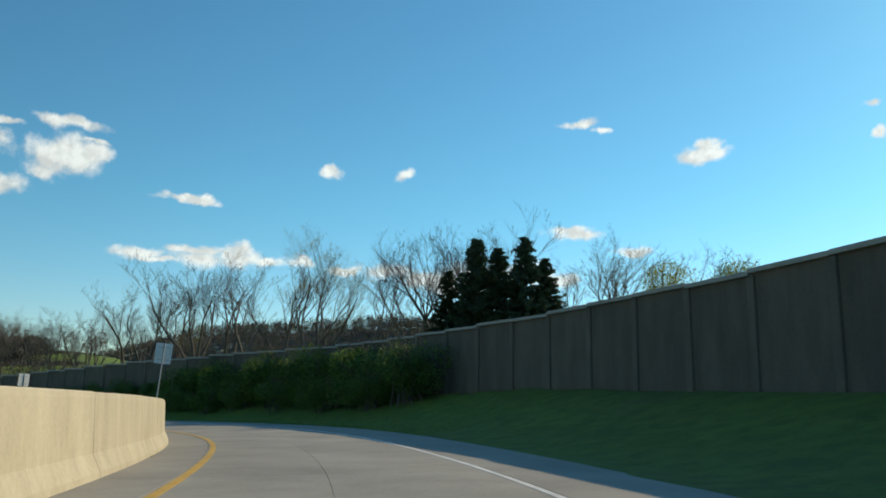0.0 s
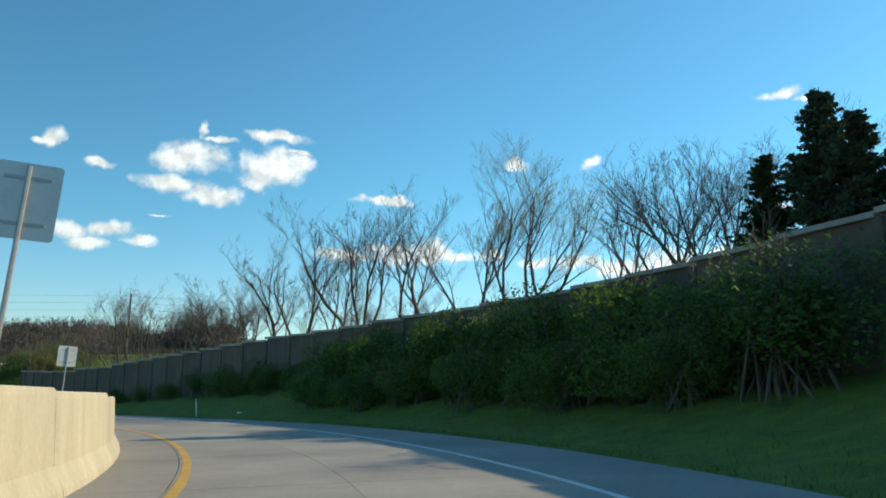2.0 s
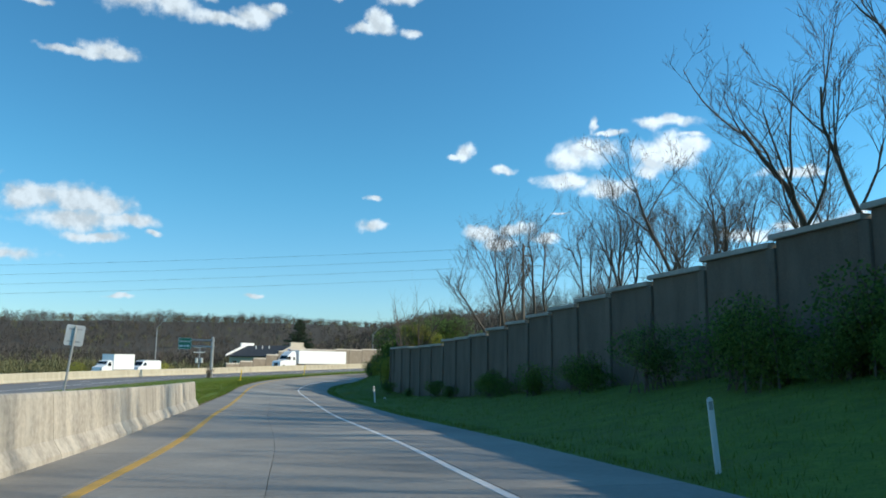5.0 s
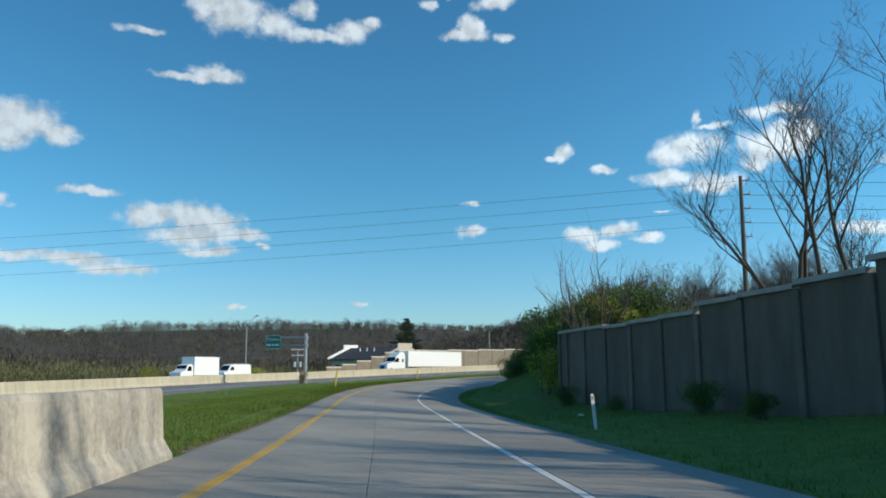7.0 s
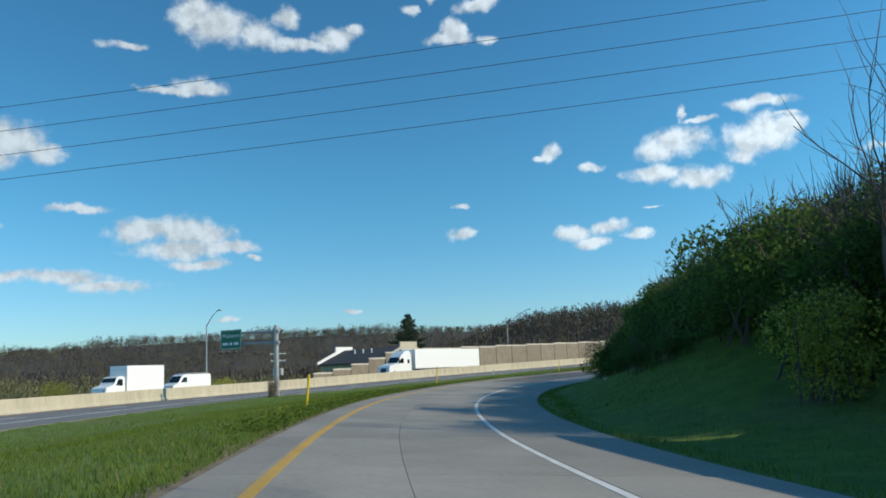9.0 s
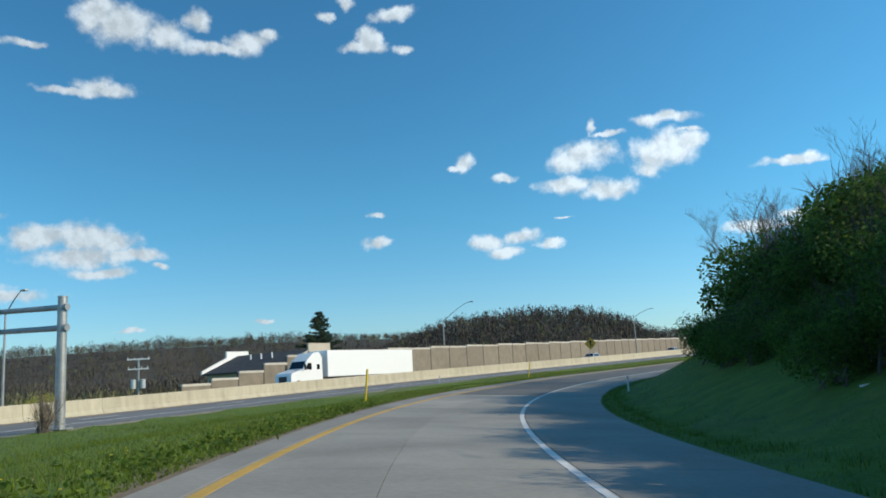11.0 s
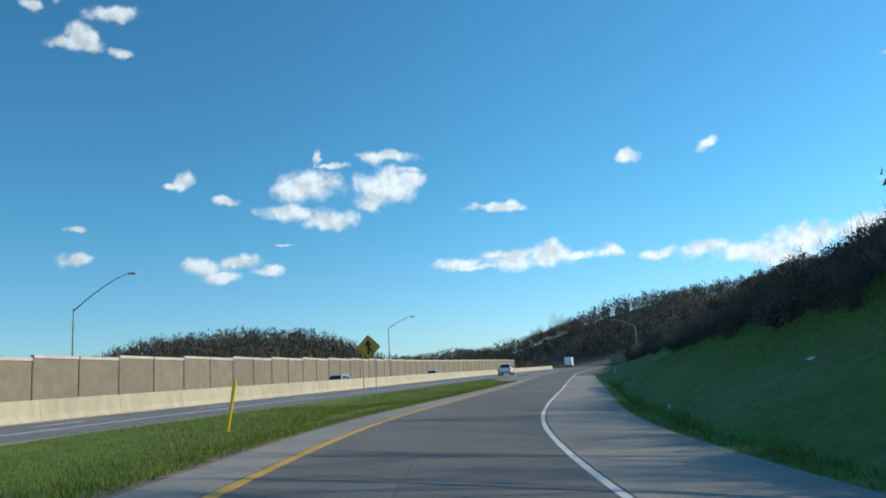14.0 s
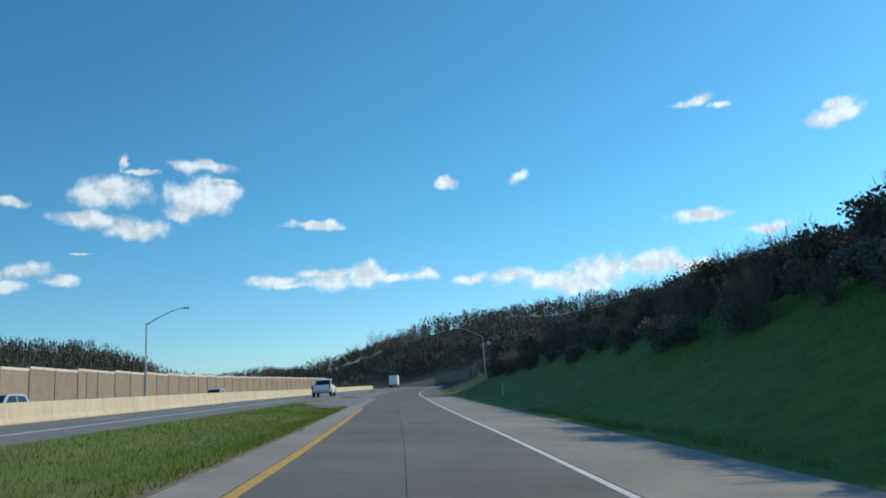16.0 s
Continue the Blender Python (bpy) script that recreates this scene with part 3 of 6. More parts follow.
def band(name, line, lo, hi, a, b, up, thick, mat, parent, step=2.0, label=""):
    """A strip with thickness along a line, between offsets a(s) and b(s)."""
    ss = np.arange(lo, hi + 1e-6, step)
    v, f = [], []
    for s in ss:
        fa, fb = (a(s) if callable(a) else a), (b(s) if callable(b) else b)
        p, q = line(s, fa, up), line(s, fb, up)
        v += [p, q, q - Vector((0, 0, thick)), p - Vector((0, 0, thick))]
    n = len(ss)
    for i in range(n - 1):
        o = i * 4
        for j in range(4):
            f.append((o + j, o + (j + 1) % 4, o + 4 + (j + 1) % 4, o + 4 + j))
    f += [(0, 3, 2, 1), (4 * n - 4, 4 * n - 3, 4 * n - 2, 4 * n - 1)]
    return mesh_ob(name, v, f, mat, parent, label)


# ---- ramp roadway: slabs with joints, lines ----
ramp_road = thing("road_ramp", Matrix(), "curving concrete ramp with worn slabs and dark joints", "road", kind="structure")
band("joint_bed", at, -70, 545, left_d, edge_d, -0.022, 0.08, M_JOINT, ramp_road)


def seam_d(s):
    return 0.5 * (yellow_d(s) + white_d(s)) - 0.3


def slab_rows(lo, hi, length):
    s = lo
    while s < hi:
        e = min(s + length, hi)
        # from 190 on the lane's colour is darker and includes painted shade
        lane = M_CONCRETE if s < 190 else M_DARKLANE
        for a, b, m in ((left_d, lambda t: yellow_d(t) - 0.16, M_SHOULDER), (lambda t: yellow_d(t) - 0.14, seam_d, lane),
                        (lambda t: seam_d(t) + 0.009, lambda t: white_d(t) + 0.1, lane), (lambda t: white_d(t) + 0.115, edge_d, M_SHOULDER)):
            band("slab", at, s + 0.008, e - 0.008, a, b, 0.0, 0.03, m, ramp_road, step=(e - s - 0.016) / 3)
        s = e


slab_rows(-40, 320, 6.1)
band("far_pavement", at, 320, 545, left_d, edge_d, 0.0, 0.03, M_DARKLANE, ramp_road, step=5)
band("yellow_line", at, -60, 286, lambda s: yellow_d(s) - 0.085, lambda s: yellow_d(s) + 0.085, 0.006, 0.006, M_YELLOW, ramp_road, label="worn yellow edge line")
band("white_line", at, -60, 545, lambda s: white_d(s) - 0.065, lambda s: white_d(s) + 0.065, 0.006, 0.006, M_WHITE, ramp_road, label="worn white edge line")

dirt_rng = np.random.default_rng(5)
wob = np.convolve(dirt_rng.uniform(0, 1, 900), np.ones(3) / 3, mode="same")


def ragged(s):
    return left_d(s) - 0.12 - 0.5 * np.interp(s * 2.0, np.arange(900.0) - 100, wob)


band("dirt_edge", at, 106, 290, ragged, lambda s: left_d(s) + 0.05 + 0.0 * s, -0.004, 0.12, M_DIRT, ramp_road, step=0.5, label="ragged strip of dirt along the pavement")

# ---- highway ----
highway = thing("road_highway", Matrix(), "two concrete carriageways beside a median barrier", "road", kind="structure")
band("carriageway", at_h, 0, len(HP) - 2, 0.0, 12.2, -0.004, 0.2, M_ASPHALT, highway)
band("carriageway", at_h, 0, len(HP) - 2, -14.0, 0.0, -0.004, 0.2, M_ASPHALT, highway)
for d, m, nm in ((1.3, M_YELLOW, "yellow_line"), (8.7, M_WHITE, "white_line"), (-1.3, M_YELLOW, "yellow_line"), (-9.0, M_WHITE, "white_line")):
    band(nm, at_h, 0, len(HP) - 2, d - 0.08, d + 0.08, 0.006, 0.006, m, highway)
for i in range(0, len(HP) - 6, 12):
    for d in (5.0, -5.1):
        band("lane_dash", at_h, i, i + 3, d - 0.08, d + 0.08, 0.006, 0.006, M_WHITE, highway, step=1.5)
# the paved gore and merge lane between ramp and highway
gs = np.arange(286, 545, 4.0)
gv, gf = [], []
for s in gs:
    p = at(s, left_d(s), -0.004)
    _, h, hd = nearest(HP, HH, [p.x], [p.y])
    q = at_h(h[0], 12.1, -0.004)
    gv += [q, p, p - Vector((0, 0, 0.15)), q - Vector((0, 0, 0.15))]
for i in range(len(gs) - 1):
    for j in range(4):
        gf.append((i * 4 + j, i * 4 + (j + 1) % 4, i * 4 + 4 + (j + 1) % 4, i * 4 + 4 + j))
mesh_ob("gore_pavement", gv, gf, M_ASPHALT, highway)

# ---- barriers ----
JERSEY = ((-0.02, 0.30), (0.0, 0.30), (0.075, 0.29), (0.30, 0.14), (0.98, 0.085), (1.04, 0.07), (1.06, 0.04))


def barrier_piece(line, s0, s1, d, height, mat, parent, n=3):
    """One cast length: flared foot, steep face, rounded top."""
    v, f = [], []
    prof = [(w, z) for z, w in JERSEY] + [(-w, z) for z, w in reversed(JERSEY)]
    k = len(prof)
    for s in np.linspace(s0, s1, n):
        dd = d(s) if callable(d) else d
        for w, z in prof:
            v.append(line(s, dd + w, z * height / 1.06))
    for i in range(n - 1):
        for j in range(k):
            f.append((i * k + j, i * k + (j + 1) % k, (i + 1) * k + (j + 1) % k, (i + 1) * k + j))
    f += [tuple(range(k))[::-1], tuple((n - 1) * k + j for j in range(k))]
    return mesh_ob("barrier_section", v, f, mat, parent)


ramp_barrier = thing("concrete_barrier", Matrix(), "pale cast concrete safety barrier along the ramp's inner side", "barrier")
BAR_END = 105.0
s = -45.0
while s < BAR_END - 0.1:
    e = min(s + 6.0, BAR_END)
    barrier_piece(at, s + 0.012, e - 0.012, lambda t: left_d(t) - 0.30, float(np.interp(s, [0, 36, 62], [1.56, 1.5, 1.15])), M_BARRIER if s < 50 else M_STAIN, ramp_barrier, n=4)
    s = e
median = thing("median_barrier", Matrix(), "long sunlit concrete median barrier of the highway", "barrier")
s = 0.0
while s < 620:
    barrier_piece(at_h, s + 0.012, min(s + 6.0, 620) - 0.012, 0.0, 1.06, M_BARRIER, median, n=2)
    s += 6.0

# ---- wall above the ramp ----
ramp_wall = thing("panel_wall", Matrix(), "dark ribbed concrete panel wall with pale coping above the ramp", "wall")


def wall_panels():
    L = 3.07
    s, rng = 118.5 - 53 * L, random.Random(3)
    while s < WALL_END - 0.2:
        e = min(s + L, WALL_END)
        a, b = at(s, wall_d(s)), at(e, wall_d(e))
        mid = 0.5 * (s + e)
        top = float(wall_top(mid)) - 0.14 + 0.05 * rng.uniform(-1, 1)
        bot = min(float(wall_top(s)), float(wall_top(e))) - WALL_H - 0.9
        way = Vector((b.x - a.x, b.y - a.y, 0))
        long, ang = way.length, math.atan2(way.y, way.x)
        c = Vector(((a.x + b.x) / 2, (a.y + b.y) / 2, 0))
        m = Matrix.Translation((c.x, c.y, (top + bot) / 2)) @ Matrix.Rotation(ang, 4, "Z")
        part("panel", box_bm((long - 0.34, 0.16, top - bot), m, 0.01), M_WALL, ramp_wall)
        m2 = Matrix.Translation((c.x, c.y, top + 0.06)) @ Matrix.Rotation(ang, 4, "Z")
        part("coping", box_bm((long - 0.02, 0.46, 0.16), m2, 0.02), M_WALLCAP, ramp_wall)
        m3 = Matrix.Translation((a.x, a.y, (top + bot) / 2 - 0.02)) @ Matrix.Rotation(ang, 4, "Z")
        part("post", box_bm((0.34, 0.36, top - bot - 0.02), m3, 0.03), M_WALLPOST, ramp_wall)
        s = e
    a = at(WALL_END, wall_d(WALL_END))
    top, bot = float(wall_top(WALL_END)), float(wall_top(WALL_END)) - WALL_H - 0.9
    part("post", box_bm((0.4, 0.4, top - bot + 0.1), Matrix.Translation((a.x, a.y, (top + bot) / 2)) @ Matrix.Rotation(head(WALL_END), 4, "Z"), 0.02), M_WALL, ramp_wall)


wall_panels()

# ---- noise wall beyond the highway ----
noise_wall = thing("noise_wall", Matrix(), "brown noise wall of stepped panels with pale copings", "wall")


NOISE_D = -15.0
NOISE_START = float(nearest(HP, HH, [-144.0], [190.0])[1][0]) - 18.0


def noise_top(s):
    return np.interp(s, [150, 300, 360, 460, 560, 660], [4.0, 4.2, 4.2, 4.2, 4.2, 4.2])


def noise_panels():
    s, i = NOISE_START, 0
    low = (0.35, 0.75, 1.35, 2.1, 2.9)
    tops = None
    while s < 556:
        e = s + (3.6 if i < len(low) else 5.0)
        a, b = at_h(s, NOISE_D), at_h(e, NOISE_D)
        base = min(a.z, b.z) - 0.7
        h = low[i] + 0.9 if i < len(low) else float(noise_top(s))
        if i % 2 == 0 or tops is None or i <= len(low):
            tops = min(a.z, b.z) + h
        top = tops
        way = Vector((b.x - a.x, b.y - a.y, 0))
        ang, long = math.atan2(way.y, way.x), way.length
        c = (a + b) / 2
        part("panel", box_bm((long - 0.14, 0.2, top - base), Matrix.Translation((c.x, c.y, (top + base) / 2)) @ Matrix.Rotation(ang, 4, "Z"), 0.01), M_NOISE, noise_wall)
        part("coping", box_bm((long - 0.14, 0.34, 0.26), Matrix.Translation((c.x, c.y, top + 0.1)) @ Matrix.Rotation(ang, 4, "Z"), 0.02), M_NOISECAP, noise_wall)
        part("post", box_bm((0.14, 0.32, top - base + 0.05), Matrix.Translation((a.x, a.y, (top + base) / 2)) @ Matrix.Rotation(ang, 4, "Z"), 0.015), M_POST, noise_wall)
        s, i = e, i + 1


noise_panels()

# ---- plants ----


def tube_chain(v, f, pts, radii, n):
    """A tapered tube through points, closed at its tip."""
    o = len(v)
    for k, (p, r) in enumerate(zip(pts, radii)):
        t = (pts[min(k + 1, len(pts) - 1)] - pts[max(k - 1, 0)]).normalized()
        a = t.orthogonal().normalized()
        b = t.cross(a)
        for j in range(n):
            w = 2 * math.pi * j / n
            v.append(p + (a * math.cos(w) + b * math.sin(w)) * r)
    for k in range(len(pts) - 1):
        for j in range(n):
            f.append((o + k * n + j, o + k * n + (j + 1) % n, o + (k + 1) * n + (j + 1) % n, o + (k + 1) * n + j))


def grow(rng, sets, p, way, length, radius, depth, most, spread, lift):
    """One limb and its children; sets: (trunk verts, faces), (twig verts, faces), tips."""
    segs = (6, 5, 3, 2, 1)[min(depth, 4)]
    sides = (8, 5, 3, 3, 3)[min(depth, 4)]
    pts, radii, way = [p], [radius], way.normalized()
    for k in range(segs):
        way = (way + Vector((rng.gauss(0, 0.13), rng.gauss(0, 0.13), rng.gauss(0, 0.09) + lift))).normalized()
        pts.append(pts[-1] + way * length / segs)
        radii.append(radius * (1 - 0.72 * (k + 1) / segs))
    v, f = sets[0] if depth < 2 else sets[1]
    tube_chain(v, f, pts, radii, sides)
    if depth >= most:
        sets[2].append(pts[-1])
        return
    kids = (6, 6, 5, 3)[min(depth, 3)] - (most < 4)
    for k in range(kids):
        u = (0.4 if depth == 0 else 0.25) + (0.6 if depth == 0 else 0.75) * (k + rng.random()) / kids
        i = min(int(u * segs), segs - 1)
        q = pts[i].lerp(pts[i + 1], u * segs - i)
        ax = Vector((rng.gauss(0, 1), rng.gauss(0, 1), rng.gauss(0, 0.3))).normalized()
        kid = (way * 0.75 + ax * spread + Vector((0, 0, 0.25))).normalized()
        grow(rng, sets, q, kid, length * rng.uniform(0.38, 0.6) * (1.15 - 0.35 * u), max(radius * (1 - 0.6 * u) * 0.55, 0.006), depth + 1, most, spread, lift)


def bare_tree(seed, height, stems, most=4, spread=0.8, buds=False, twig=None, label="bare tree with grey branches against the sky"):
    rng = random.Random(seed)
    sets = ([], []), ([], []), []
    for k in range(stems):
        w = 2 * math.pi * k / max(stems, 1) + rng.uniform(-0.5, 0.5)
        lean = 0.0 if stems == 1 else rng.uniform(0.16, 0.44)
        way = Vector((math.cos(w) * lean, math.sin(w) * lean, 1))
        grow(rng, sets, Vector((math.cos(w) * 0.12, math.sin(w) * 0.12, -0.4)), way, height * rng.uniform(0.62, 0.78), height * (0.0115 if stems > 1 else 0.016), 0, most, spread, 0.045)
    tree = thing("tree", Matrix(), label, "tree", "bare trees")
    mesh_ob("trunk", *sets[0], M_BARK, tree, smooth=True)
    crown = mesh_ob("crown", *sets[1], twig or M_TWIG, tree)
    if buds:
        v, f = [], []
        for p in sets[2]:
            for _ in range(5):
                q = p + Vector((rng.gauss(0, 0.14), rng.gauss(0, 0.14), rng.gauss(0, 0.14)))
                leaf(v, f, rng, q, 0.024)
        mesh_ob("budding_foliage", v, f, M_BUD, tree, "pale green spring buds")
    return tree


def leaf(v, f, rng, p, size):
    a = Vector((rng.gauss(0, 1), rng.gauss(0, 1), rng.gauss(0, 1))).normalized() * size
    b = a.orthogonal().normalized() * size * 0.6
    o = len(v)
    v += [p - a, p + b, p + a, p - b]
    f.append((o, o + 1, o + 2, o + 3))


def shrub(seed, w, h, mat, leaves=2600, size=0.085, stems=14, label="dense green shrub on the bank", group="shrubs on the bank", bare=0.0, cat="shrub"):
    """Lobes of small leaves over thin stems, uneven, with gaps."""
    rng = random.Random(seed)
    ob = thing("shrub", Matrix(), label, cat, group)
    lobes = []
    for _ in range(11):
        a, r = rng.uniform(0, 6.28), rng.uniform(0, 0.42) * w
        z = rng.uniform(0.18, 0.72) * h
        lobes.append((Vector((math.cos(a) * r, math.sin(a) * r, z)), rng.uniform(0.16, 0.30) * min(w, h * 1.4)))
    v, f = [], []
    for _ in range(leaves):
        c, r = rng.choice(lobes)
        q = Vector((rng.gauss(0, 1), rng.gauss(0, 1), rng.gauss(0, 1))).normalized() * r * rng.uniform(0.6, 1.12)
        p = c + Vector((q.x, q.y, q.z * 0.85))
        if p.z < 0:
            p.z = -p.z * 0.3
        leaf(v, f, rng, p, size * rng.uniform(0.6, 1.4))
    mesh_ob("foliage", v, f, mat, ob)
    v, f = [], []
    for k in range(stems):
        c, r = rng.choice(lobes)
        top = c + Vector((rng.gauss(0, 0.3) * r, rng.gauss(0, 0.3) * r, r * rng.uniform(0.6, 1.5)))
        base = Vector((rng.gauss(0, 0.12) * w, rng.gauss(0, 0.12) * w, -0.15))
        mid = base.lerp(top, 0.5) + Vector((rng.gauss(0, 0.1), rng.gauss(0, 0.1), 0.1))
        tube_chain(v, f, [base, mid, top], [0.03, 0.02, 0.006], 4)
        if bare:
            for _ in range(4):
                q = mid.lerp(top, rng.uniform(0.2, 1.0))
                e = q + Vector((rng.gauss(0, 0.25), rng.gauss(0, 0.25), rng.uniform(0.3, 1.0) * bare))
                tube_chain(v, f, [q, q.lerp(e, 0.5) + Vector((rng.gauss(0, 0.04), rng.gauss(0, 0.04), 0)), e], [0.012, 0.008, 0.003], 3)
    mesh_ob("branchwork", v, f, M_TWIG, ob)
    return ob


def conifer(seed, height, width, label, name="tree"):
    """Whorls of drooping boughs, each a fan of needle sprays, thinning to a leader."""
    rng = random.Random(seed)
    ob = thing(name, Matrix(), label, "tree", "evergreens")
    v, f = [], []
    tube_chain(v, f, [Vector((0, 0, -0.4)), Vector((0, 0, height * 0.5)), Vector((0, 0, height))], [height * 0.022, height * 0.013, 0.015], 7)
    nv, nf = [], []
    z = height * 0.06
    while z < height * 0.98:
        u = z / height
        reach = width * 0.5 * ((1 - u) ** 0.75) * rng.uniform(0.75, 1.12)
        for k in range(int(7 + 3 * (1 - u))):
            a = rng.uniform(0, 6.28)
            r = reach * rng.uniform(0.7, 1.15) + 0.1
            tip = Vector((math.cos(a) * r, math.sin(a) * r, z + r * rng.uniform(0.05, 0.4)))
            root = Vector((0, 0, z))
            tube_chain(v, f, [root, root.lerp(tip, 0.5) - Vector((0, 0, 0.04 * r)), tip], [0.03, 0.02, 0.006], 3)
            for j in range(int(26 + 50 * r)):
                w = rng.uniform(0.15, 1.03)
                p = root.lerp(tip, w) + Vector((rng.gauss(0, 0.11), rng.gauss(0, 0.11), rng.gauss(0, 0.07)))
                leaf(nv, nf, rng, p, rng.uniform(0.07, 0.16))
        z += height * 0.032
    mesh_ob("trunk", v, f, M_BARK, ob)
    mesh_ob("needles", nv, nf, M_NEEDLE, ob)
    return ob


def on_ground(x, y, sink=0.0):
    return Vector((x, y, float(ground_z(np.array([x]), np.array([y]))[0]) - sink))


def plant(protos, spots, label_from=None):
    """Copies of the prototypes at (x, y, scale, turn)."""
    rng = random.Random(11)
    if not spots:
        return
    xs, ys = np.array([p[0] for p in spots]), np.array([p[1] for p in spots])
    zs = ground_z(xs, ys)
    for (x, y, sc, turn), z in zip(spots, zs):
        src = rng.choice(protos)
        ob = copy_thing(src, Matrix())
        ob.matrix_world = Matrix.Translation((x, y, z)) @ Matrix.Rotation(turn, 4, "Z") @ Matrix.Diagonal((sc, sc, sc * rng.uniform(0.92, 1.1), 1))


def plant_tall(protos, spots, seed):
    """Copies of the prototypes at (x, y), each grown to a height in metres."""
    rng = random.Random(seed)
    zs = ground_z(np.array([p[0] for p in spots]), np.array([p[1] for p in spots]))
    tops = {p: max(v.co.z for c in p.children for v in c.data.vertices) for p in protos}
    for k, ((x, y, h), z) in enumerate(zip(spots, zs)):
        src = protos[k % len(protos)]
        sc = h / tops[src]
        copy_thing(src, Matrix()).matrix_world = Matrix.Translation((x, y, z)) @ Matrix.Rotation(rng.uniform(0, 6.28), 4, "Z") @ Matrix.Diagonal((sc, sc, sc, 1))


def thicket(name, label, protos, spots, seed, category="shrub"):
    """Many copies joined: one mesh of leaves, with the stems as its part."""
    rng = np.random.default_rng(seed)
    zs = ground_z(np.array([p[0] for p in spots]), np.array([p[1] for p in spots]))
    made = None
    for kind, mat in ((0, None), (1, M_TWIG)):
        v, f, o = [], [], 0
        for k, (x, y, sc, turn) in enumerate(spots):
            me = protos[k % len(protos)].children[kind].data
            q = np.empty(len(me.vertices) * 3)
            me.vertices.foreach_get("co", q)
            q = q.reshape(-1, 3) * sc
            c, n = math.cos(turn), math.sin(turn)
            v.append(np.stack([q[:, 0] * c - q[:, 1] * n + x, q[:, 0] * n + q[:, 1] * c + y, q[:, 2] + zs[k]], 1))
            g = np.empty(len(me.loops), int)
            me.loops.foreach_get("vertex_index", g)
            f.append(g.reshape(-1, 4) + o)
            o += len(q)
        mat = mat or protos[0].children[0].data.materials[0]
        ob = mesh_ob(name if kind == 0 else "branchwork", np.concatenate(v).tolist(), np.concatenate(f).tolist(), mat, made)
        made = made or tagged(ob, label, category, kind="stuff")


def retire(protos):
    for p in protos:
        for o in (*p.children_recursive, p):
            bpy.data.objects.remove(o)


def ramp_spots(lo, hi, n, dlo, dhi, slo, shi, seed):
    rng = random.Random(seed)
    out = []
    for k in range(n):
        s = lo + (hi - lo) * (k + rng.uniform(0.1, 0.9)) / n
        d = (dlo(s) if callable(dlo) else dlo) + rng.random() * ((dhi(s) if callable(dhi) else dhi) - (dlo(s) if callable(dlo) else dlo))
        p = at(s, d)
        out.append((p.x, p.y, rng.uniform(slo, shi), rng.uniform(0, 6.28)))
    return out


# bare trees behind the wall
protos = [bare_tree(20 + i, 9.0, st, spread=sp) for i, (st, sp) in enumerate(((2, 0.7), (3, 0.62), (1, 0.75), (2, 0.8), (4, 0.55)))]
plant_tall(protos, [  # in a loose row behind the wall: place and height
    (7.6, 78.9, 12.7), (-2.4, 87.9, 13.2), (-5.7, 88.8, 12.5), (-8.6, 91.5, 13.0), (-11.7, 90.1, 13.9), (-14.9, 94.5, 12.7), (-17.6, 92.9, 12.3),
    (-21.0, 97.1, 11.0), (-25.1, 95.7, 8.8), (-28.9, 97.4, 7.6), (-31.3, 98.6, 6.8), (14.2, 89.6, 15.6), (16.6, 88.9, 15.8), (19.2, 89.0, 14.5)], 31)
plant_tall(protos, [(31.5, 86.4, 12.6), (35.6, 84.9, 15.4), (38.9, 86.7, 14.2), (43.5, 86.7, 13.4), (23.5, 97.2, 18.5), (18.1, 93.3, 17.0), (13.9, 94.0, 16.4)], 32)
plant_tall(protos[:2], [(at(s, d).x, at(s, d).y, h) for s, d, h in ((112, 17, 10.5), (119.4, 16.2, 10.5), (117.6, 17.0, 11.0), (124, 22.0, 6.5), (129, 24.0, 6.0))], 37)
plant(protos, ramp_spots(90, 110, 7, lambda s: wall_d(s) + 4.5, lambda s: wall_d(s) + 11.0, 0.6, 0.95, 44))
plant(protos, ramp_spots(78, 104, 6, lambda s: wall_d(s) + 16.0, lambda s: wall_d(s) + 30.0, 0.6, 0.9, 5))
plant(protos, ramp_spots(186, 240, 9, 22, 28, 0.8, 1.1, 14))
plant_tall(protos[3:], [(-87.5, 178.5, 9.0), (-86.6, 179.5, 9.6), (-84.5, 186, 9.0)], 36)
plant_tall(protos, [(-237, 250, 17), (-234, 235, 16.5), (-242, 262, 14), (-228, 221, 12), (-246, 276, 13.5), (-225, 205, 11), (-215, 190, 10.5),
                    (-162, 790, 22), (-152, 778, 25), (-143, 770, 23), (-134, 760, 24), (-127, 752, 22), (-157, 772, 21)], 33)
retire(protos)
# added trees on the rise behind the crest, planted to shade ramp and slope
ridge = [bare_tree(90 + i, 9.0, 4, most=3, spread=0.8) for i in range(2)]
plant(ridge, ramp_spots(210, 252, 20, 26, 33, 0.8, 1.1, 15))
plant(ridge, ramp_spots(210, 258, 16, 33, 43, 0.9, 1.2, 16))
retire(ridge)
budding = [bare_tree(61, 10.0, 3, spread=0.62, buds=True, label="budding tree with fine pale twigs behind the wall")]
plant_tall(budding, [(2.1, 78.7, 14.5), (0.4, 80.2, 14.0), (-14, 92, 9.5), (36.0, 57.0, 6.5)], 34)
retire(budding)
stems = [bare_tree(75, 5.0, 8, most=2, spread=0.55, label="low many-stemmed bare tree behind the wall's end")]
plant(stems, [(-58.2, 119.6, 1.8, 0.0), (-53, 122, 0.8, 1.0)])
retire(stems)
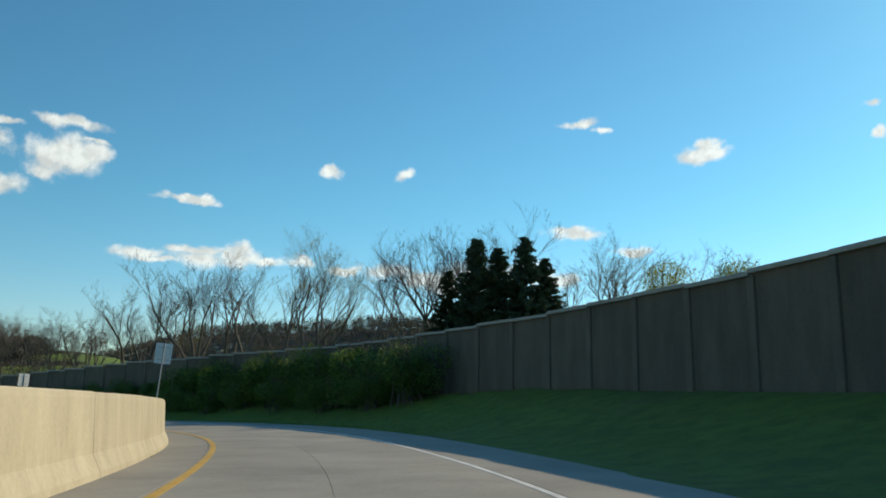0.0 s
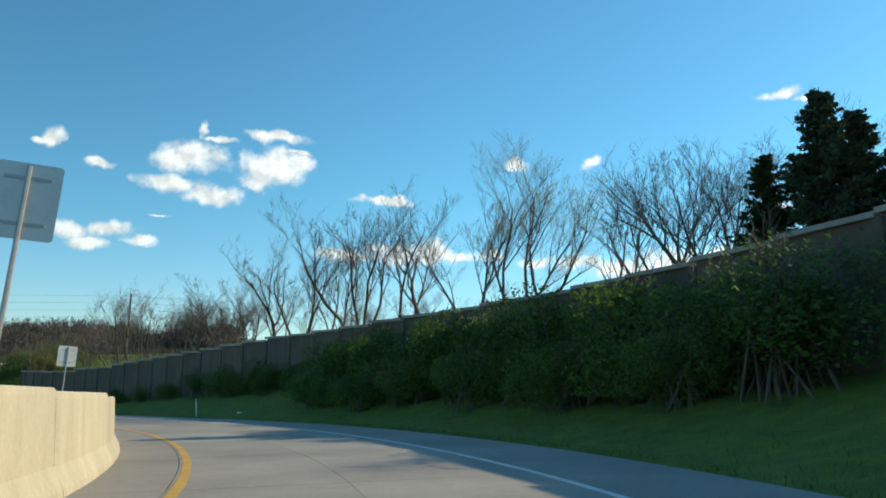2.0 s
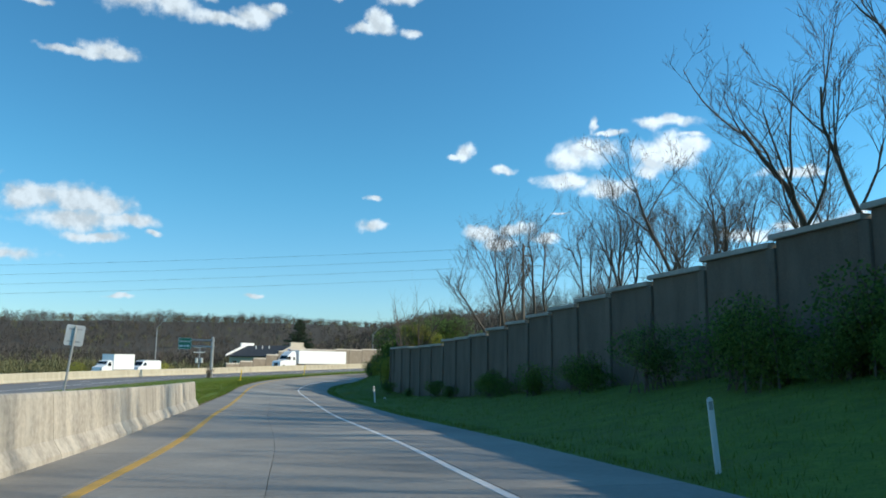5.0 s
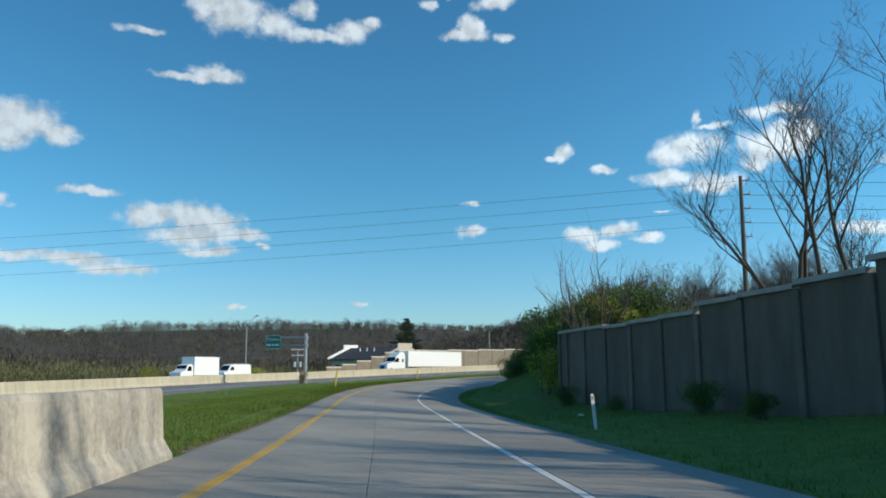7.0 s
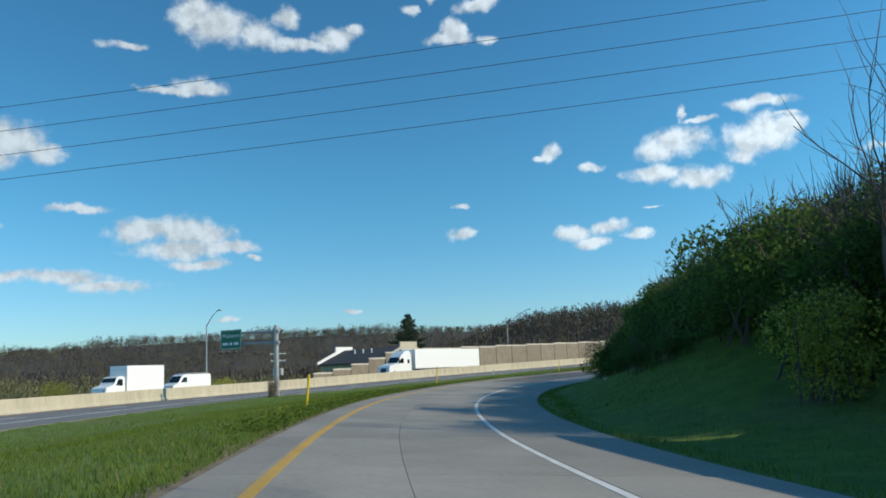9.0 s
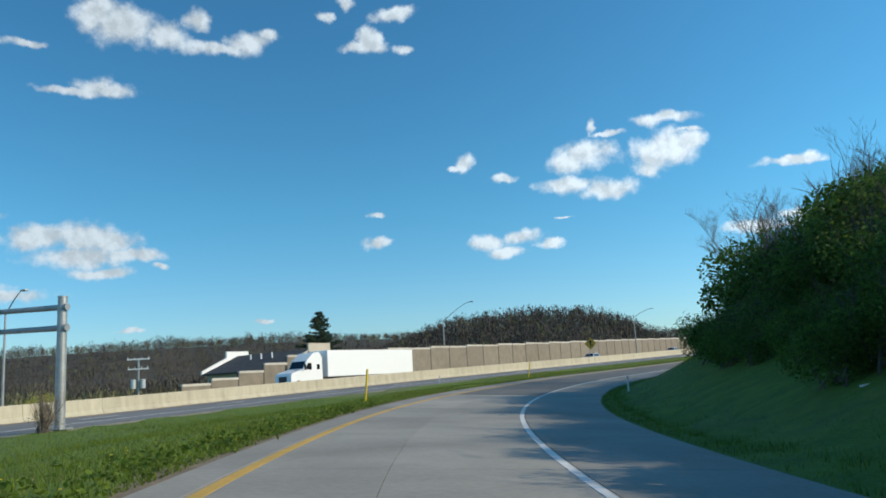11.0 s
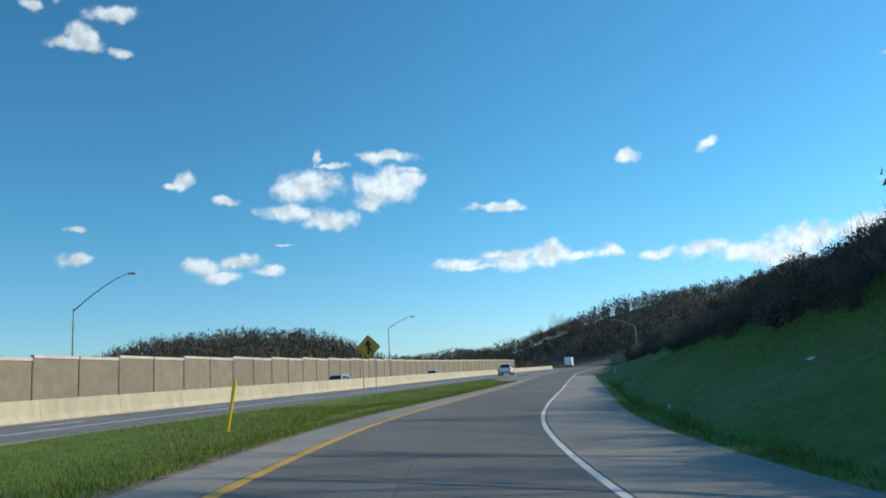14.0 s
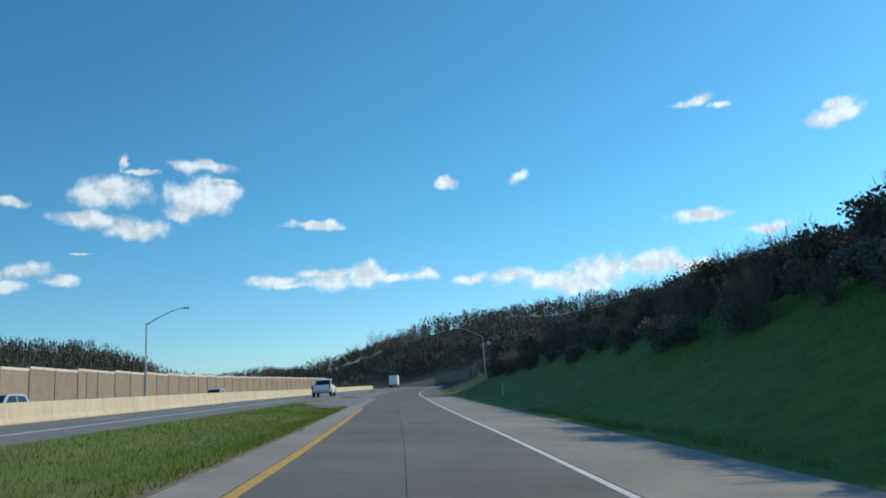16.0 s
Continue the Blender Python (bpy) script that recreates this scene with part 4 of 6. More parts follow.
firs = [conifer(5, 10.0, 6.6, "dark evergreen tree standing behind the wall"), conifer(6, 10.0, 6.0, "dark evergreen tree standing behind the wall")]
plant_tall(firs, [(12.0, 62.9, 7.0), (14.1, 61.4, 9.6), (16.3, 63.0, 9.0), (18.3, 61.3, 9.6), (20.2, 61.8, 7.7)], 35)
pine = conifer(9, 14.0, 12.5, "dark pine beside the low building")
plant([pine], [(-180.3, 229.7, 1.15, 0.0)])
retire(firs + [pine])

# shrubs: on the bank below the wall, at the wall's end, on the cut slope
green = [shrub(31 + i, 3.2, 2.4, M_LEAF, leaves=5200, size=0.052, bare=0.5) for i in range(4)]
plant(green, ramp_spots(42, 71, 27, lambda s: wall_d(s) - 2.2, lambda s: wall_d(s) - 0.7, 1.25, 1.65, 7))
plant(green, ramp_spots(71, 84, 12, lambda s: wall_d(s) - 2.4, lambda s: wall_d(s) - 0.7, 0.6, 1.05, 77))
plant(green, ramp_spots(152, 216, 52, lambda s: edge_d(s) + np.interp(s, [152, 200, 216], [3.6, 4.6, 7.0]), lambda s: edge_d(s) + 9.0, 0.45, 0.95, 79))
plant(green, ramp_spots(44, 72, 18, lambda s: wall_d(s) - 4.6, lambda s: wall_d(s) - 2.4, 0.65, 1.1, 6))
plant(green, ramp_spots(84, 108, 7, lambda s: wall_d(s) - 2.0, lambda s: wall_d(s) - 0.8, 0.45, 0.9, 8))
plant(green, ramp_spots(110, 132, 4, lambda s: wall_d(s) - 1.6, lambda s: wall_d(s) - 0.8, 0.3, 0.5, 9))
plant(green, ramp_spots(137, 196, 44, lambda s: edge_d(s) + np.interp(s, [137, 150, 196], [6.6, 7.0, 7.0]), lambda s: edge_d(s) + 12.5, 1.0, 1.8, 10))
retire(green)
far_green = [shrub(35 + i, 3.2, 2.4, M_LEAF, leaves=1300, size=0.1, bare=0.5) for i in range(4)]
slope = lambda s: edge_d(s) + np.interp(s, [198, 215, 260, 345], [8.5, 8.0, 7.5, 5.5])
crown = lambda s: edge_d(s) + np.interp(s, [200, 260, 330], [11, 12, 12.5])
thicket("shrubs", "dark green scrub covering the upper cut slope", far_green,
        ramp_spots(198, 345, 70, slope, lambda s: edge_d(s) + 13.5, 0.5, 0.85, 22) + ramp_spots(200, 284, 20, 19, 24, 0.8, 1.2, 78)
        + ramp_spots(200, 335, 120, crown, lambda s: crown(s) + 3.5, 0.65, 1.1, 12) + ramp_spots(330, 460, 44, lambda s: edge_d(s) + 8, lambda s: edge_d(s) + 30, 1.0, 2.0, 13), 51)
retire(far_green)
yellow = [shrub(51 + i, 3.0, 2.6, M_LEAFY, leaves=4600, size=0.042, label="yellow-green spring bush by the wall", group="yellow-green bushes", bare=0.5) for i in range(2)]
plant(yellow, [(at(139.5, 10.8).x, at(139.5, 10.8).y, 1.2, 0.0), (at(142.5, 12.4).x, at(142.5, 12.4).y, 1.2, 2.0), (-57.0, 120.6, 1.25, 1.0), (-61.0, 122.5, 1.1, 3.0), (-126, 128, 1.0, 0.0), (-150, 160, 1.5, 1.0), (-152, 150, 1.2, 2.0)])
plant(yellow, ramp_spots(46, 82, 9, lambda s: wall_d(s) - 0.9, lambda s: wall_d(s) - 0.1, 0.5, 0.9, 17))
plant(yellow, ramp_spots(118, 130, 3, lambda s: wall_d(s) + 3.0, lambda s: wall_d(s) + 9.0, 0.35, 0.5, 18))
plant(yellow, [(at(30, 18).x, at(30, 18).y, 1.2, 0.0), (at(27, 19).x, at(27, 19).y, 1.1, 0.7)])
retire(yellow)
brush = [shrub(81 + i, 2.6, 1.6, M_DRY, leaves=260, size=0.05, stems=46, label="bare brown brush along the slope's crest", group="brush on the crest", bare=1.5, cat="brush") for i in range(3)]
thicket("brush", "bare brown brush along the slope's crest", brush,
        ramp_spots(196, 300, 60, crown, lambda s: crown(s) + 5.5, 0.55, 0.9, 19) + ramp_spots(198, 345, 90, slope, lambda s: edge_d(s) + 13.0, 0.6, 1.0, 23)
        + ramp_spots(254, 300, 22, lambda s: edge_d(s) + 13.0, lambda s: edge_d(s) + 16.5, 0.55, 0.95, 21), 52, "brush")
plant(brush, [(-109.8, 139.2, 0.7, 0.0)])
plant(brush, ramp_spots(138, 200, 34, lambda s: edge_d(s) + 8.5, lambda s: edge_d(s) + 13.0, 1.0, 1.7, 20))
retire(brush)


# far woods: thousands of small ragged crowns on the hills, joined
def woods(name, label, spots, mat, seed, tall=11.0, tris=26, fine=1.0):
    rng = np.random.default_rng(seed)
    _, _, hd = nearest(HP, HH, spots[:, 0], spots[:, 1])
    _, _, rd = nearest(RP, RH, spots[:, 0], spots[:, 1])
    spots = spots[((hd < -21) | (hd > 20)) & ((rd < -8) | (rd > 15))]
    x, y = spots[:, 0], spots[:, 1]
    z = ground_z(x, y)
    n = len(x)
    v, f = [], []
    h = tall * rng.uniform(0.6, 1.15, n) * (1 + 0.28 * np.clip(bumps2(x, y, 14.0), -1.6, 1.6))
    base = np.stack([x, y, z], 1)
    # trunks: thin upright slivers
    for k in range(3):
        off = rng.normal(0, 0.9, (n, 3)) * [1, 1, 0]
        a = base + off
        wv = rng.normal(0, 1, (n, 3)) * [1, 1, 0]
        wv = wv / np.linalg.norm(wv, axis=1)[:, None] * 0.08
        tip = a + np.stack([rng.normal(0, 0.8, n), rng.normal(0, 0.8, n), h], 1)
        v.append(np.stack([a - wv, a + wv, tip], 1).reshape(-1, 3))
    # crowns: ragged clumps of slivers that rise and spread
    for k in range(tris):
        u = rng.uniform(0.0, 1.0, n) ** 0.8
        c = base + np.stack([rng.normal(0, 1.5, n), rng.normal(0, 1.5, n), h * u * 0.9], 1)
        g = np.stack([rng.normal(0, 0.55, n), rng.normal(0, 0.55, n), rng.uniform(0.5, 2.6, n)], 1) * fine
        side = rng.normal(0, 0.16 * fine, (n, 3)) * [1, 1, 0.3]
        v.append(np.stack([c - side, c + side, c + g], 1).reshape(-1, 3))
    V = np.concatenate(v)
    F = np.arange(len(V)).reshape(-1, 3)
    ob = mesh_ob(name, V.tolist(), F.tolist(), mat)
    return tagged(ob, label, "woods", kind="stuff")


def scatter(cx, cy, ax, ay, turn, n, seed):
    rng = np.random.default_rng(seed)
    u, v = rng.uniform(-1.35, 1.35, n) * ax, rng.uniform(-1.3, 1.3, n) * ay
    c, s = math.cos(radians(turn)), math.sin(radians(turn))
    return np.stack([cx + u * c - v * s, cy + u * s + v * c], 1)


for i, (cx, cy, ax, ay, turn, h) in enumerate(HILLS):
    n = (5200, 7500, 700, 2000, 4200, 2600, 1200)[i]
    p = scatter(cx, cy, ax, ay, turn, n, 100 + i)
    cut = int(n * 0.8)
    woods("woods", "far wooded hill with leafless brown trees", p[:cut], M_WOODS, 200 + i, 9.5, 26, 1.15)
    woods("woods", "far wooded hill with first green leaves", p[cut:], M_WOODG, 300 + i, 7.5, 26, 1.15)


def belt(az0, az1, r0, r1, n, seed):
    rng = np.random.default_rng(seed)
    a, r = np.radians(rng.uniform(az0, az1, n)), rng.uniform(r0, r1, n)
    return np.stack([-80 - np.sin(a) * r, 130 + np.cos(a) * r], 1)


woods("woods", "brown leafless woods in the low ground beyond the highway", belt(28, 110, 190, 420, 5200, 41), M_WOODS, 42, 8.0, 40, 0.75)
woods("woods", "scattered greening trees among the far woods", belt(34, 110, 180, 400, 900, 47), M_WOODG, 55, 7.0, 40, 0.7)
woods("woods", "greening undergrowth at the edge of the far woods", belt(40, 110, 120, 200, 700, 43), M_WOODG, 44, 3.5, 70, 0.5)
crest = np.array([p[:2] for p in ramp_spots(140, 300, 2000, lambda s: edge_d(s) + 14.0, lambda s: edge_d(s) + 42.0, 1, 1, 47)])
woods("woods", "low leafless thicket on top of the cut slope", crest[:1300], M_WOODS, 48, 1.3, 36, 0.2)
woods("woods", "greening thicket on top of the cut slope", crest[1300:], M_WOODG, 49, 1.1, 36, 0.2)
# a mostly hidden wood, added to block sun from the slope and roadway
shade_stand = np.array([p[:2] for p in ramp_spots(210, 250, 240, 27.0, 42.0, 1, 1, 50)])
woods("woods", "dense leafless wood added behind the cut slope to shade it", shade_stand, M_WOODS, 54, 5.0, 260, 0.35)
woods("woods", "low hedge trees behind the noise wall", belt(8, 34, 260, 420, 900, 45), M_WOODS, 46, 6.5, 60, 0.55)


# grass blades where the camera passes close, and on the far verge
def blades(name, label, lo, hi, a, b, n, tall, mat, seed):
    rng = np.random.default_rng(seed)
    s, u = rng.uniform(lo, hi, n), rng.uniform(0, 1, n) ** 1.3
    off = a(s) * (1 - u) + b(s) * u
    x, y, h = (np.interp(s, RS, q) for q in (RP[:, 0], RP[:, 1], RH))
    pts = np.stack([x + off * np.cos(h), y + off * np.sin(h), np.zeros(n)], 1)
    _, _, hd = nearest(HP, HH, pts[:, 0], pts[:, 1])
    pts = pts[hd > 12.5]
    n = len(pts)
    pts[:, 2] = ground_z(pts[:, 0], pts[:, 1]) - 0.02
    h = tall * rng.uniform(0.4, 1.25, n)
    w = rng.normal(0, 1, (n, 3)) * [1, 1, 0]
    w = w / np.linalg.norm(w, axis=1)[:, None] * rng.uniform(0.004, 0.011, n)[:, None]
    tip = pts + np.stack([rng.normal(0, 0.35, n) * h, rng.normal(0, 0.35, n) * h, h], 1)
    V = np.stack([pts - w, pts + w, tip], 1).reshape(-1, 3)
    ob = mesh_ob(name, V.tolist(), np.arange(len(V)).reshape(-1, 3).tolist(), mat)
    return tagged(ob, label, "grass", kind="stuff")


blades("grass", "uneven spring grass on the verge by the ramp", 104, 290, lambda s: left_d(s) - 0.12, lambda s: left_d(s) - 8.0, 230000, 0.13, M_GRASSB, 61)
blades("grass", "shaded grass on the bank beside the ramp's shoulder", 30, 240, lambda s: edge_d(s) + 0.1, lambda s: edge_d(s) + 13.0, 130000, 0.14, M_GRASSB, 62)
blades("grass", "sunlit grass between the ramp and the highway", 100, 200, lambda s: left_d(s) - 6.0, lambda s: left_d(s) - 24.0, 90000, 0.16, M_GRASSB, 64)
blades("grass", "dark grass on the cut slope", 146, 280, lambda s: edge_d(s) + 0.6, lambda s: edge_d(s) + 13.0, 110000, 0.2, M_GRASSB, 65)
blades("dry_grass", "dead stalks among the grass by the ramp", 106, 240, lambda s: left_d(s) - 0.1, lambda s: left_d(s) - 3.0, 1400, 0.16, M_DRY, 63)


# low leafy weeds and dandelions along the pavement's broken edge
def weeds(lo, hi, n, seed):
    rng = random.Random(seed)
    v, f = [], []
    for _ in range(n):
        s = rng.uniform(lo, hi)
        p = at(s, left_d(s) - 0.1 - abs(rng.gauss(0, 0.7)))
        g = on_ground(p.x, p.y)
        h = rng.uniform(0.08, 0.24)
        for k in range(7):
            leaf(v, f, rng, g + Vector((rng.gauss(0, 0.09), rng.gauss(0, 0.09), h * rng.uniform(0.15, 1.0))), rng.uniform(0.025, 0.06))
    tagged(mesh_ob("weeds", v, f, M_GRASSB), "low leafy weeds along the pavement's ragged edge", "weeds", kind="stuff")


weeds(138, 182, 700, 71)


def dandelions(n, seed):
    rng = random.Random(seed)
    v, f = [], []
    for _ in range(n):
        s = rng.choice((146, 151, 158, 166, 172)) + rng.gauss(0, 1.8)
        p = at(s, left_d(s) - 0.3 - rng.random() * 2.6)
        g = on_ground(p.x, p.y) + Vector((0, 0, rng.uniform(0.1, 0.2)))
        o, r = len(v), rng.uniform(0.018, 0.03)
        v.append(g + Vector((0, 0, 0.012)))
        for k in range(8):
            v.append(g + Vector((math.cos(k * 0.785) * r, math.sin(k * 0.785) * r, 0)))
        for k in range(8):
            f.append((o, o + 1 + k, o + 1 + (k + 1) % 8))
        for k in range(3):
            w = 2.1 * k
            f.append((len(v), len(v) + 1, len(v) + 2))
            v += [g - Vector((0, 0, 0.2)), g - Vector((0.004 * math.cos(w), 0.004 * math.sin(w), 0.2)), g]
    tagged(mesh_ob("dandelions", v, f, M_BLOOM), "scattered yellow dandelion flowers in the verge", "flowers", kind="stuff")


dandelions(70, 72)

# ---- signs, posts, lamps ----
M_SIGNY = plain("sign_yellow", (0.8, 0.37, 0.012), 0.5)
M_BLACK = plain("black_sheet", (0.012, 0.012, 0.012), 0.5)
M_SIGNG = plain("sign_green", (0.01, 0.16, 0.09), 0.45)
M_SIGNW = plain("sign_white", (0.75, 0.77, 0.75), 0.45)
M_POSTY = plain("yellow_plastic", (0.72, 0.5, 0.01), 0.45)
M_POSTW = plain("white_plastic", (0.7, 0.7, 0.68), 0.5)
M_REFLECT = plain("reflector", (0.5, 0.5, 0.48), 0.2, 0.3)
M_POLEWOOD = rough_stuff("pole_wood", (0.08, 0.06, 0.045), (0.17, 0.135, 0.1), scale=3.0, fine=30.0, rough=0.9, space="Object", stretch=(1, 1, 0.1))
M_WIRE = plain("wire", (0.03, 0.03, 0.03), 0.6)


def prism(bm, pts, y0, y1):
    """A flat outline (x, z) given thickness along y."""
    a = [bm.verts.new((x, y0, z)) for x, z in pts]
    b = [bm.verts.new((x, y1, z)) for x, z in pts]
    n = len(pts)
    fa, fb = bm.faces.new(a), bm.faces.new(b[::-1])
    for i in range(n):
        bm.faces.new((a[i], b[i], b[(i + 1) % n], a[(i + 1) % n]))
    bmesh.ops.recalc_face_normals(bm, faces=bm.faces[:])


def prism_bm(pts, y0, y1, bevel=0.0):
    bm = bmesh.new()
    prism(bm, pts, y0, y1)
    if bevel:
        bmesh.ops.bevel(bm, geom=bm.edges[:], offset=bevel, segments=2, affect="EDGES", profile=0.6)
    return bm


def rounded(w, h, r, n=4):
    out = []
    for cx, cz, a0 in ((w / 2 - r, h / 2 - r, 0), (-w / 2 + r, h / 2 - r, 90), (-w / 2 + r, -h / 2 + r, 180), (w / 2 - r, -h / 2 + r, 270)):
        for k in range(n + 1):
            a = radians(a0 + 90 * k / n)
            out.append((cx + r * math.cos(a), cz + r * math.sin(a)))
    return out


def turned(pts, deg, cx=0.0, cz=0.0):
    c, s = math.cos(radians(deg)), math.sin(radians(deg))
    return [(cx + x * c - z * s, cz + x * s + z * c) for x, z in pts]


def merge_sign():
    base = on_ground(-115.9, 211.8, 0.1)
    top = 0.15 - base.z                       # the diamond's middle over the foot
    ob = thing("merge_sign", Matrix.Translation(base) @ Matrix.Rotation(radians(8), 4, "Z"), "yellow diamond merge sign on two steel posts in grass", "road sign")
    side = 1.09
    panel = part("panel", prism_bm(turned(rounded(side, side, 0.07), 45, 0, top), -0.004, 0.004), M_SIGNY, ob, "yellow diamond panel")
    bm = bmesh.new()
    o, i = turned(rounded(side - 0.05, side - 0.05, 0.05), 45, 0, top), turned(rounded(side - 0.10, side - 0.10, 0.035), 45, 0, top)
    n = len(o)
    for y in (-0.0075,):
        a = [bm.verts.new((x, y, z)) for x, z in o]
        b = [bm.verts.new((x, y, z)) for x, z in i]
        for k in range(n):
            bm.faces.new((a[k], a[(k + 1) % n], b[(k + 1) % n], b[k]))
    part("border", bm, M_BLACK, panel, "black border line")
    bm = bmesh.new()
    prism(bm, [(-0.075, top - 0.46), (0.06, top - 0.46), (0.06, top + 0.12), (-0.075, top + 0.12)], -0.0095, -0.0065)
    prism(bm, [(-0.24, top + 0.1), (0.22, top + 0.1), (-0.008, top + 0.5)], -0.0095, -0.0065)
    prism(bm, [(0.05, top - 0.12), (0.05, top + 0.05), (0.30, top - 0.24), (0.30, top - 0.36), (0.20, top - 0.36)], -0.0095, -0.0065)
    part("arrow_symbol", bm, M_BLACK, panel, "black arrow with a joining branch")
    for x in (-0.39, 0.39):
        part("post", tube_bm((x, 0.045, -0.5), (x, 0.045, top + 0.12), 0.032, 0.032, 8), M_STEEL, ob)
    return ob


merge_sign()


def small_sign(x, y, z0, z1, w, h, yaw, lean=0.0):
    """The back of a plate on a post that stands on the barrier."""
    m = Matrix.Translation((x, y, z0)) @ Matrix.Rotation(yaw, 4, "Z") @ Matrix.Rotation(lean, 4, "Y")
    ob = thing("road_sign", m, "grey aluminium back of a road sign on a barrier post", "road sign", "signs on the barrier")
    t = z1 - z0
    panel = part("panel", prism_bm([(px, pz + t - h / 2) for px, pz in rounded(w, h, 0.05)], 0.035, 0.041), M_ALU, ob)
    for k in (-0.3, 0.3):
        part("bracket", box_bm((w * 0.7, 0.012, 0.04), Matrix.Translation((0, 0.029, t - h / 2 + k * h))), M_STEEL, panel)
    part("post", tube_bm((0, 0, -0.02), (0, 0, t - 0.04), 0.03, 0.03, 8), M_STEEL, ob)
    part("base_plate", box_bm((0.2, 0.14, 0.02), Matrix.Translation((0, 0, 0.008)), 0.004), M_STEEL, ob)


for s_, z1, w, h, ln in ((36.4, 1.85, 0.72, 0.9, 0.07), (66.6, 0.66, 0.8, 0.9, 0.05), (88.4, -0.66, 0.46, 0.55, 0.1)):
    p = at(s_, left_d(s_) - 0.30, float(np.interp(s_, [0, 36, 62], [1.54, 1.48, 1.13])))
    if s_ > 80:
        p = on_ground(*at(s_, -5.75).xy, 0.02)
    small_sign(p.x, p.y, p.z, z1, w, h, head(s_) + 0.12, ln)


def cantilever_sign():
    x, y = -110.8, 140.5
    base = on_ground(x, y, 0.1)
    yaw = radians(18)                              # arms reach to the left, over the near lanes
    ob = thing("overhead_sign", Matrix.Translation(base) @ Matrix.Rotation(yaw, 4, "Z"), "green overhead exit sign on a thick steel cantilever post", "road sign")
    t = 1.9 - base.z
    post = part("post", tube_bm((0, 0, -0.4), (0, 0, t), 0.24, 0.21, 20), M_STEEL, ob, smooth=False)
    part("cap", tube_bm((0, 0, t), (0, 0, t + 0.05), 0.225, 0.2, 20), M_STEEL, post)
    part("base_plate", box_bm((0.8, 0.8, 0.06), Matrix.Translation((0, 0, 0.14)), 0.01), M_STEEL, post)
    for k in range(4):
        a = radians(45 + 90 * k)
        part("bolt", tube_bm((math.cos(a) * 0.45, math.sin(a) * 0.45, 0.1), (math.cos(a) * 0.45, math.sin(a) * 0.45, 0.28), 0.025, 0.025, 6), M_STEEL, post)
    for dz in (0.48, 1.45):
        arm = part("arm", tube_bm((-0.15, 0, t - dz), (-6.0, 0, t - dz + 0.1), 0.14, 0.11, 12), M_STEEL, ob)
        part("flange", tube_bm((0.12, -0.02, t - dz), (0.32, -0.02, t - dz), 0.17, 0.17, 14), M_STEEL, arm)
    cx, cz = -4.75, t - 0.95
    panel = part("panel", prism_bm([(px + cx, pz + cz) for px, pz in rounded(2.3, 1.75, 0.1)], -0.24, -0.2), M_SIGNG, ob, "green sign face")
    bm = bmesh.new()
    o, i = rounded(2.22, 1.67, 0.09), rounded(2.14, 1.59, 0.07)
    a = [bm.verts.new((px + cx, -0.246, pz + cz)) for px, pz in o]
    b = [bm.verts.new((px + cx, -0.246, pz + cz)) for px, pz in i]
    for k in range(len(o)):
        bm.faces.new((a[k], a[(k + 1) % len(o)], b[(k + 1) % len(o)], b[k]))
    part("border", bm, M_SIGNW, panel, "white border line")
    cu = bpy.data.curves.new("legend", "FONT")
    cu.body, cu.size, cu.extrude, cu.align_x, cu.align_y = "Mohnton", 0.52, 0.002, "CENTER", "CENTER"
    cu.materials.append(M_SIGNW)
    tx = new("legend", cu)
    tx.parent = panel
    tx.matrix_local = Matrix.Translation((cx, -0.247, cz + 0.33)) @ Matrix.Rotation(radians(90), 4, "X")
    for k, (lx, lw) in enumerate(((-0.62, 0.6), (0.0, 0.34), (0.6, 0.5))):
        part("legend_bar", box_bm((lw, 0.006, 0.24), Matrix.Translation((cx + lx, -0.246, cz - 0.38))), M_SIGNW, panel)
    for k in (-0.75, 0.0, 0.75):
        lamp = part("sign_lamp", box_bm((0.3, 0.22, 0.16), Matrix.Translation((cx + k, -0.62, cz - 1.22)), 0.02), M_BLACK, ob)
        part("lamp_arm", tube_bm((cx + k, -0.2, cz - 0.85), (cx + k, -0.62, cz - 1.16), 0.02, 0.02, 6), M_STEEL, lamp)


cantilever_sign()


def delineator(s, d, yellow=False, tall=1.05, lean=(0.0, 0.0), line=at):
    p = line(s, d)
    g = on_ground(p.x, p.y)
    m = Matrix.Translation(g) @ Matrix.Rotation(head(s) + radians(8), 4, "Z") @ Matrix.Rotation(lean[0], 4, "Y") @ Matrix.Rotation(lean[1], 4, "X")
    if yellow:
        ob = thing("marker_post", m, "bright yellow plastic marker post in the grass", "marker post", "yellow marker posts")
        part("tube", tube_bm((0, 0, -0.2), (0, 0, tall), 0.048, 0.048, 12), M_POSTY, ob)
        part("collar", tube_bm((0, 0, tall - 0.5), (0, 0, tall - 0.02), 0.056, 0.056, 12), M_POSTY, ob)
        part("cap", tube_bm((0, 0, tall - 0.02), (0, 0, tall + 0.02), 0.05, 0.036, 12), M_POSTY, ob)
    else:
        ob = thing("delineator", m, "slim white delineator post with reflector in grass", "delineator post", "white delineators")
        part("blade", prism_bm([(-0.05, -0.2), (0.05, -0.2), (0.05, tall - 0.03), (0.02, tall), (-0.02, tall), (-0.05, tall - 0.03)], -0.008, 0.008), M_POSTW, ob)
        part("reflector", box_bm((0.07, 0.006, 0.12), Matrix.Translation((0, -0.012, tall - 0.12)), 0.002), M_REFLECT, ob)


